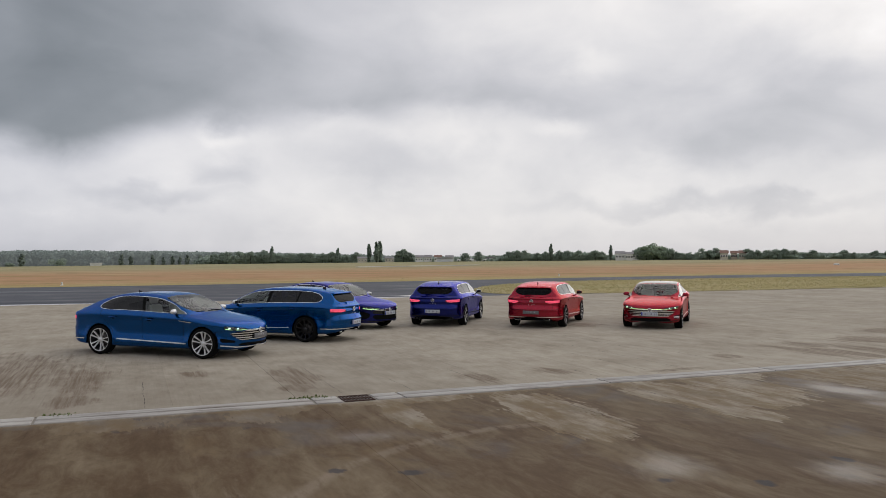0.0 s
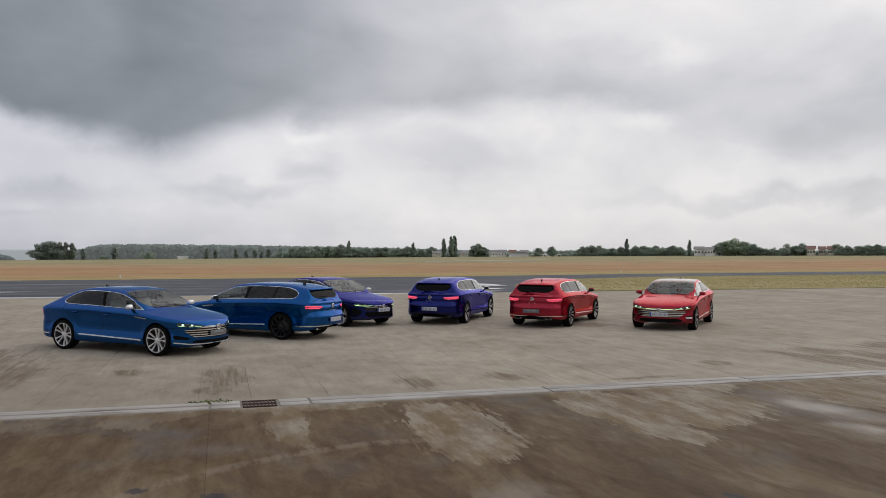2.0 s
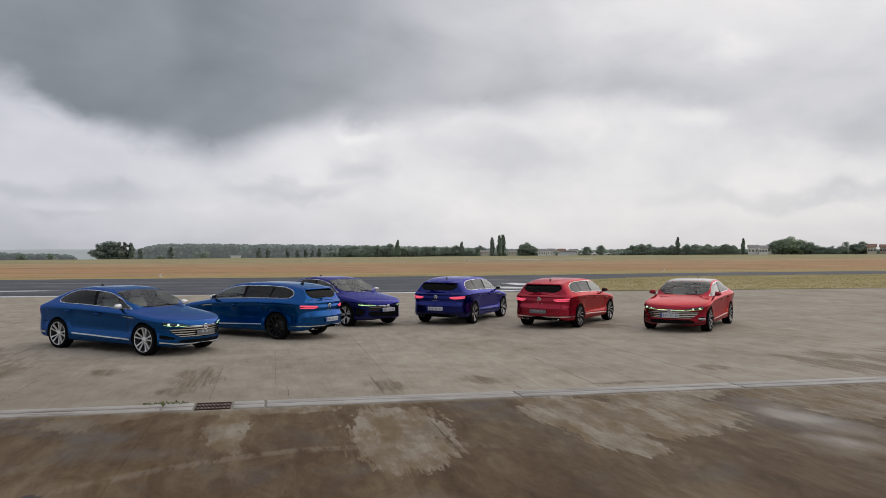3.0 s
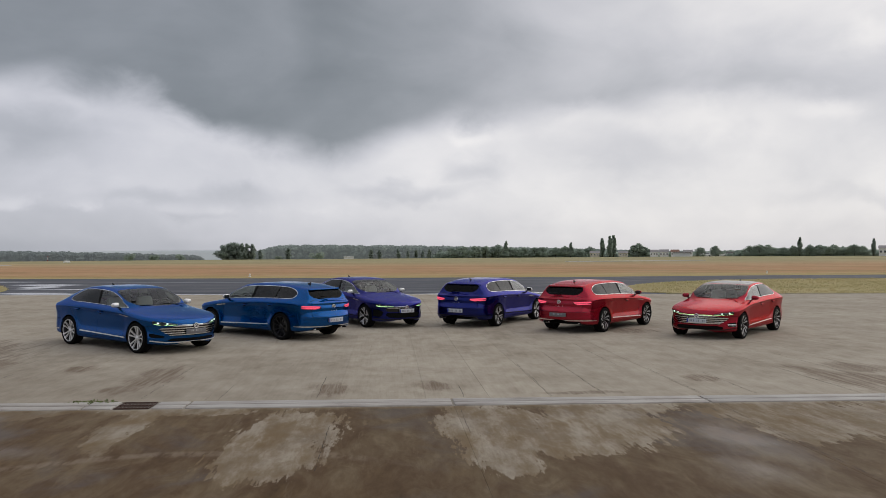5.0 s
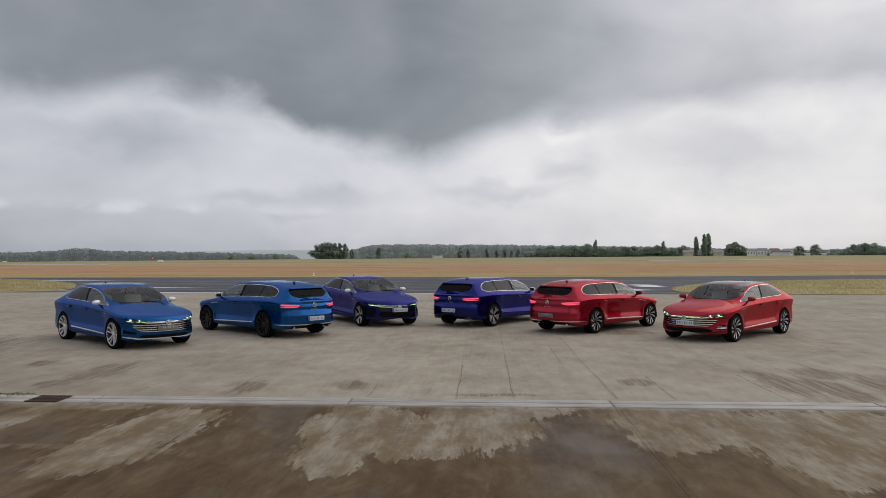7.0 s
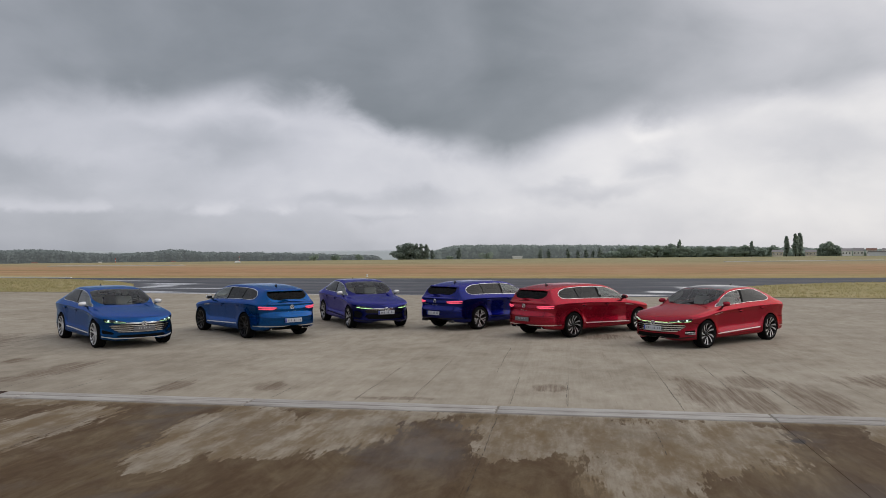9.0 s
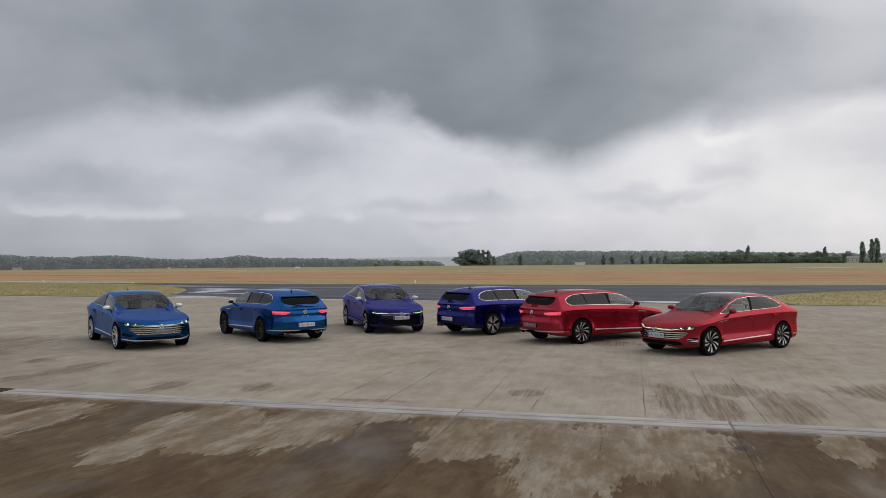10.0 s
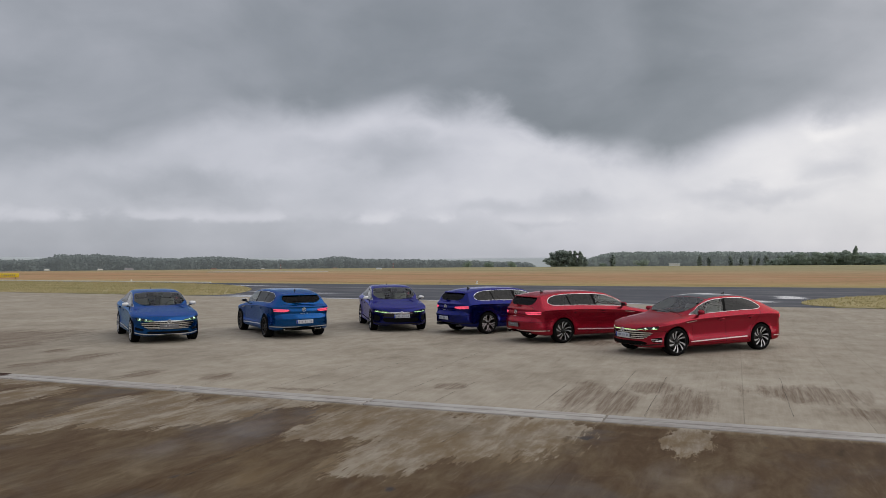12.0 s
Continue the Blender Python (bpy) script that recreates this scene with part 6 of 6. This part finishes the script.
        for yy, zz, r in ((0.60, 0.668, 0.017), (0.73, 0.688, 0.020)):
            q, nn = surface(sh, yy, zz, True)
            b = part("projector", lathe([(0.0, 0.02), (r * 0.7, 0.016), (r, 0.0), (r * 1.15, -0.02)], 16, "x"), LED_BEAM if not sport else SATIN, hl)
            b.matrix_basis = pose(q.x - 0.028, q.y * side, q.z)
        tl = part("rear_lamp", geo([tail], (side,)), LENS_RED, car, "lit red rear lamp")
        for piece in pieces(geo([glow], (side,), 0.003)) + pieces(geo([glow_b], (side,), 0.003)):
            part("light_strip", piece, LED_RED, tl)
        # black backing added to block the strips' glow from inside the cabin
        part("housing", geo([tail + glow + glow_b], (side,), -0.03), MATT_BLACK, tl)
        # sill trim
        flank, _ = sh.cut(front_door + rear_door + body, both(beyond(X, 0.98, -1.0), beyond(X, -0.93), SIDE))
        sill, _ = sh.band(flank, lambda a: a[:, Z] - 0.354 + 0.030 * a[:, X], 0.014)
        for piece in pieces(geo([sill], (side,), 0.008)):
            part("sill_trim", piece, SATIN if not sport else MATT_BLACK, car, "bright sill strip" if not sport else "black sill strip")
        wing, _ = sh.cut(body + front_door, both(beyond(X, 1.14, -1.0), beyond(X, 0.79), SIDE))
        blade, _ = sh.band(wing, lambda a: a[:, Z] - 0.926 + 0.108 * a[:, X], 0.009)
        for piece in pieces(geo([blade], (side,), 0.006)):
            part("wing_trim", piece, CHROME, car)
        # door mirror
        m = part("mirror", mirror_shell(), mirrors or coat, car, "silver door mirror" if mirrors is SATIN else "")
        m.matrix_basis = pose(0.69, 0.965 * side, 1.045, 0, 0, -6 * side) @ Matrix.Diagonal((0.82, 0.78 * side, 0.76, 1))
        part("mirror_glass", moved(box(0.006, 0.19, 0.11, 0.002), pose(-0.047, 0, 0)), GLOSS_BLACK, m)
        ms = part("mirror_foot", box(0.07, 0.16, 0.035, 0.012), GLOSS_BLACK, car)
        ms.matrix_basis = pose(0.70, 0.89 * side, 0.990, 22 * side, 0, 0)
        # wheel wells
        for ax in (AXLE, -AXLE):
            well = arch_shell()
            ww = part("wheel_arch", well, MATT_BLACK, car)
            ww.matrix_basis = pose(ax, 0.905 * side, 0.348, 0, 0, 0 if side > 0 else 180)
            add_wheel(car, style, ax, 0.805 * side)
    # front
    g = part("grille", geo([inner], (1, -1), -0.03), GLOSS_BLACK, car, "black grille with chrome slats")
    for bar in slat_parts:
        if bar:
            for piece in pieces(geo([bar], (1, -1), 0.0)):
                part("slat", piece, CHROME, g)
    bar, _ = sh.cut(sh.band(grille, lambda a: a[:, Z] - 0.6385, 0.0055)[0], lambda a: a[:, Y] - 0.43)
    part("light_bar", geo([bar], (1, -1), 0.004), LED_WHITE if rline else CHROME, g)
    part("lower_intake", geo([intake], (1, -1), -0.02), MATT_BLACK, fb)
    for side in (1, -1):
        intake_part = part("side_intake", geo([nostril], (side,), -0.015), MATT_BLACK, fb)
        for z0 in (0.395, 0.362) if rline else ():
            fin, _ = sh.band(nostril, lambda a, z0=z0: a[:, Z] - z0 - 0.10 * (0.86 - a[:, Y]), 0.0055)
            part("fin", geo([fin], (side,), 0.002), CHROME, intake_part, "bright fin")
    lip, _ = sh.cut(sh.band(bumper + intake, lambda a: a[:, Z] - (0.262 + 0.05 * np.clip((a[:, Y] - 0.62) / 0.3, 0, 1)), 0.012)[0], beyond(X, 1.86))
    part("bumper_strip", geo([lip], (1, -1), 0.010), SATIN if not (sport or rline) else GLOSS_BLACK, fb)
    q, nn = surface(sh, 0.0, 0.622, True)
    badge = lathe([(0.0, 0.004), (0.046, 0.004), (0.049, 0.010), (0.056, 0.010), (0.060, 0.004), (0.060, -0.02)], 28, "x")
    shine = moved(box(0.004, 0.016, 0.058, 0.003), pose(0.006, 0, 0))
    ring_shape = lathe([(0.047, 0.006), (0.050, 0.013), (0.056, 0.013), (0.061, 0.004)], 28, "x")

    def add_badge(holder):
        b = part("badge", badge, [GUNMETAL], holder, "plain round metal badge")
        for lean in (22, -22):
            part("emblem_bar", moved(shine, pose(0, math.copysign(0.018, lean), 0, lean, 0, 0)), CHROME, b)
        part("ring", ring_shape, CHROME, b)
        return b
    b = add_badge(car)
    b.matrix_basis = pose(q.x + 0.012, 0, 0.612)
    q, nn = surface(sh, 0.0, 0.49, True)
    add_plate(car, (q.x + 0.014, 0, 0.488 if not sport else 0.515), 0, 0, plate, seed)
    # rear
    q, nn = surface(sh, 0.0, 0.88, False)
    b = add_badge(tailgate)
    b.matrix_basis = pose(q.x - 0.006, 0, 0.865, 0, 10, 180)
    q, nn = surface(sh, 0.0, 0.76, False)
    for shape in bars(0.24, 0.014, 9, seed + 5):
        word = part("lettering", shape, SATIN, tailgate, "", False)
        word.matrix_basis = pose(q.x - 0.004, 0, 0.755, 0, 8, 180)
    q, nn = surface(sh, 0.0, 0.53, False)
    add_plate(car, (q.x - 0.012, 0, 0.515), 180, 0, plate, seed)
    part("diffuser", geo([diffuser], (1, -1), -0.01), MATT_BLACK, rb)
    strip, _ = sh.cut(sh.band(rear_bumper, lambda a: a[:, Z] - 0.365, 0.012)[0], beyond(X, -1.88, -1.0))
    part("bumper_strip", geo([strip], (1, -1), 0.008), CHROME if not sport else GLOSS_BLACK, rb)
    for side in (1, -1):
        if sport:
            for dy in (0.50, 0.61):
                e = part("exhaust", lathe([(0.036, -0.10), (0.036, 0.01), (0.042, 0.01), (0.042, -0.10)], 20, "x"), GUNMETAL, car)
                e.matrix_basis = pose(-2.34, dy * side, 0.285, 0, 0, 180)
                i = part("exhaust_bore", lathe([(0.0, -0.05), (0.036, -0.05)], 16, "x"), MATT_BLACK, car)
                i.matrix_basis = pose(-2.34, dy * side, 0.285, 0, 0, 180)
        else:
            e = part("exhaust", moved(box(0.08, 0.20, 0.055, 0.018), Matrix()), CHROME, car)
            e.matrix_basis = pose(-2.31, 0.48 * side, 0.285)
            i = part("exhaust_bore", box(0.02, 0.165, 0.034, 0.008), MATT_BLACK, car)
            i.matrix_basis = pose(-2.345, 0.48 * side, 0.285)
    # roof antenna, wipers, spoiler
    top = body_curves(estate)[0]
    fin = part("antenna", join(moved(box(0.13, 0.035, 0.05, 0.012, 0.55), pose(0, 0, 0.02)), moved(box(0.03, 0.012, 0.03, 0.004), pose(-0.03, 0, 0.05, 0, 20, 0))), GLOSS_BLACK, car)
    ax = -1.55 if estate else -1.0
    fin.matrix_basis = pose(ax, 0, float(top(ax)) - 0.002, 0, -4 if not estate else -6, 0)
    for y0 in (0.35, -0.25):
        part("wiper", tube([(px, py, skin(sh, px, py) + 0.006) for px, py in ((1.04, y0 + 0.30), (1.035, y0 + 0.1), (1.02, y0 - 0.1), (0.99, y0 - 0.28))], 0.006), MATT_BLACK, car)
    if estate:
        sp = part("spoiler", moved(box(0.20, 1.10, 0.030, 0.012, 0.96), Matrix()), coat, tailgate)
        sp.matrix_basis = pose(-2.03, 0, 1.307, 0, -10, 0)
        part("rear_wiper", tube([(-2.285, 0.0, 1.095), (-2.27, 0.16, 1.108), (-2.262, 0.30, 1.112)], 0.010), MATT_BLACK, tailgate)
    # floor pan and cabin
    part("floor_pan", moved(box(3.8, 1.50, 0.08, 0.02), pose(-0.05, 0, 0.255)), MATT_BLACK, car)
    lining, _ = sh.cut(body + front_door + rear_door + lid, both(beyond(X, 0.92, -1.0), beyond(X, -2.2), beyond(Z, 0.30)))
    lower, upper = sh.cut(lining, lambda a: a[:, V] - 6.5)
    part("cabin_lining", geo([lower, upper], (1, -1), -0.028), [TRIM_DARK, TRIM_LIGHT], car)
    # panels added to stop the lamps' glow showing through the cabin
    for name, shape in (("rear_bulkhead", moved(box(0.04, 1.45, 0.60, 0.01), pose(-1.86, 0, 0.60))), ("front_bulkhead", moved(box(0.04, 1.5, 0.62, 0.01), pose(1.06, 0, 0.60))), ("parcel_shelf", moved(box(0.95, 1.40, 0.03, 0.01), pose(-1.80, 0, 0.92)))):
        part(name, shape, TRIM_DARK, car)
    cushion = seat()
    for sx, sy, mat in ((0.0, 0.38, LEATHER), (0.0, -0.38, LEATHER), (-0.95, 0.38, LEATHER_DARK), (-0.95, -0.38, LEATHER_DARK)):
        s = part("seat", cushion, mat, car, "grey leather seat" if mat is LEATHER else "")
        s.matrix_basis = pose(sx + 0.08, sy, 0.42)
    part("dashboard", moved(box(0.42, 1.42, 0.26, 0.07, 0.9, 3), pose(0.84, 0, 0.85)), LEATHER_DARK, car)
    ring = part("steering_wheel", lathe([(0.175, 0.0), (0.188, 0.012), (0.20, 0.0), (0.188, -0.012)], 28, "x", True), LEATHER_DARK, car)
    ring.matrix_basis = pose(0.52, 0.38, 0.95, 0, 22, 0)
    mir = part("rear_view_mirror", box(0.03, 0.22, 0.06, 0.012), GLOSS_BLACK, car)
    mir.matrix_basis = pose(0.44, 0, 1.255)
    car.matrix_basis = pose(at[0], at[1], 0, 0, 0, heading)
    return car


def make_cars():
    make_car("bright blue metallic fastback saloon with silver wheels, parked on concrete", (-4.42, 19.48), -40.0, PAINT_BLUE, style="ten", mirrors=SATIN, plate="grey", seed=3)
    make_car("bright blue metallic estate car with black wheels, parked on concrete", (-1.575, 21.99), 139.8, PAINT_BLUE, estate=True, style="black", mirrors=SATIN, seed=4)
    make_car("violet blue sporty fastback with lit headlamps on concrete", (0.95, 25.20), -56.5, PAINT_VIOLET, sport=True, style="fork", mirrors=SATIN, seed=5)
    make_car("violet blue sporty estate car with four tailpipes on concrete", (5.135, 25.31), 55.0, PAINT_VIOLET, estate=True, sport=True, style="fork", mirrors=SATIN, seed=6)
    make_car("dark red estate car with two-tone wheels on concrete", (8.14, 23.47), 47.6, PAINT_RED, estate=True, style="blade", plate="grey", rline=True, seed=7)
    make_car("dark red fastback with black glass roof on concrete", (11.37, 21.61), 226.4, PAINT_RED, style="blade", roof=GLOSS_BLACK, rline=True, seed=8)


# ---- build ----
make_ground()
make_woods()
make_cars()
make_trees()
make_village()
make_markers()
make_drain()
make_apron()
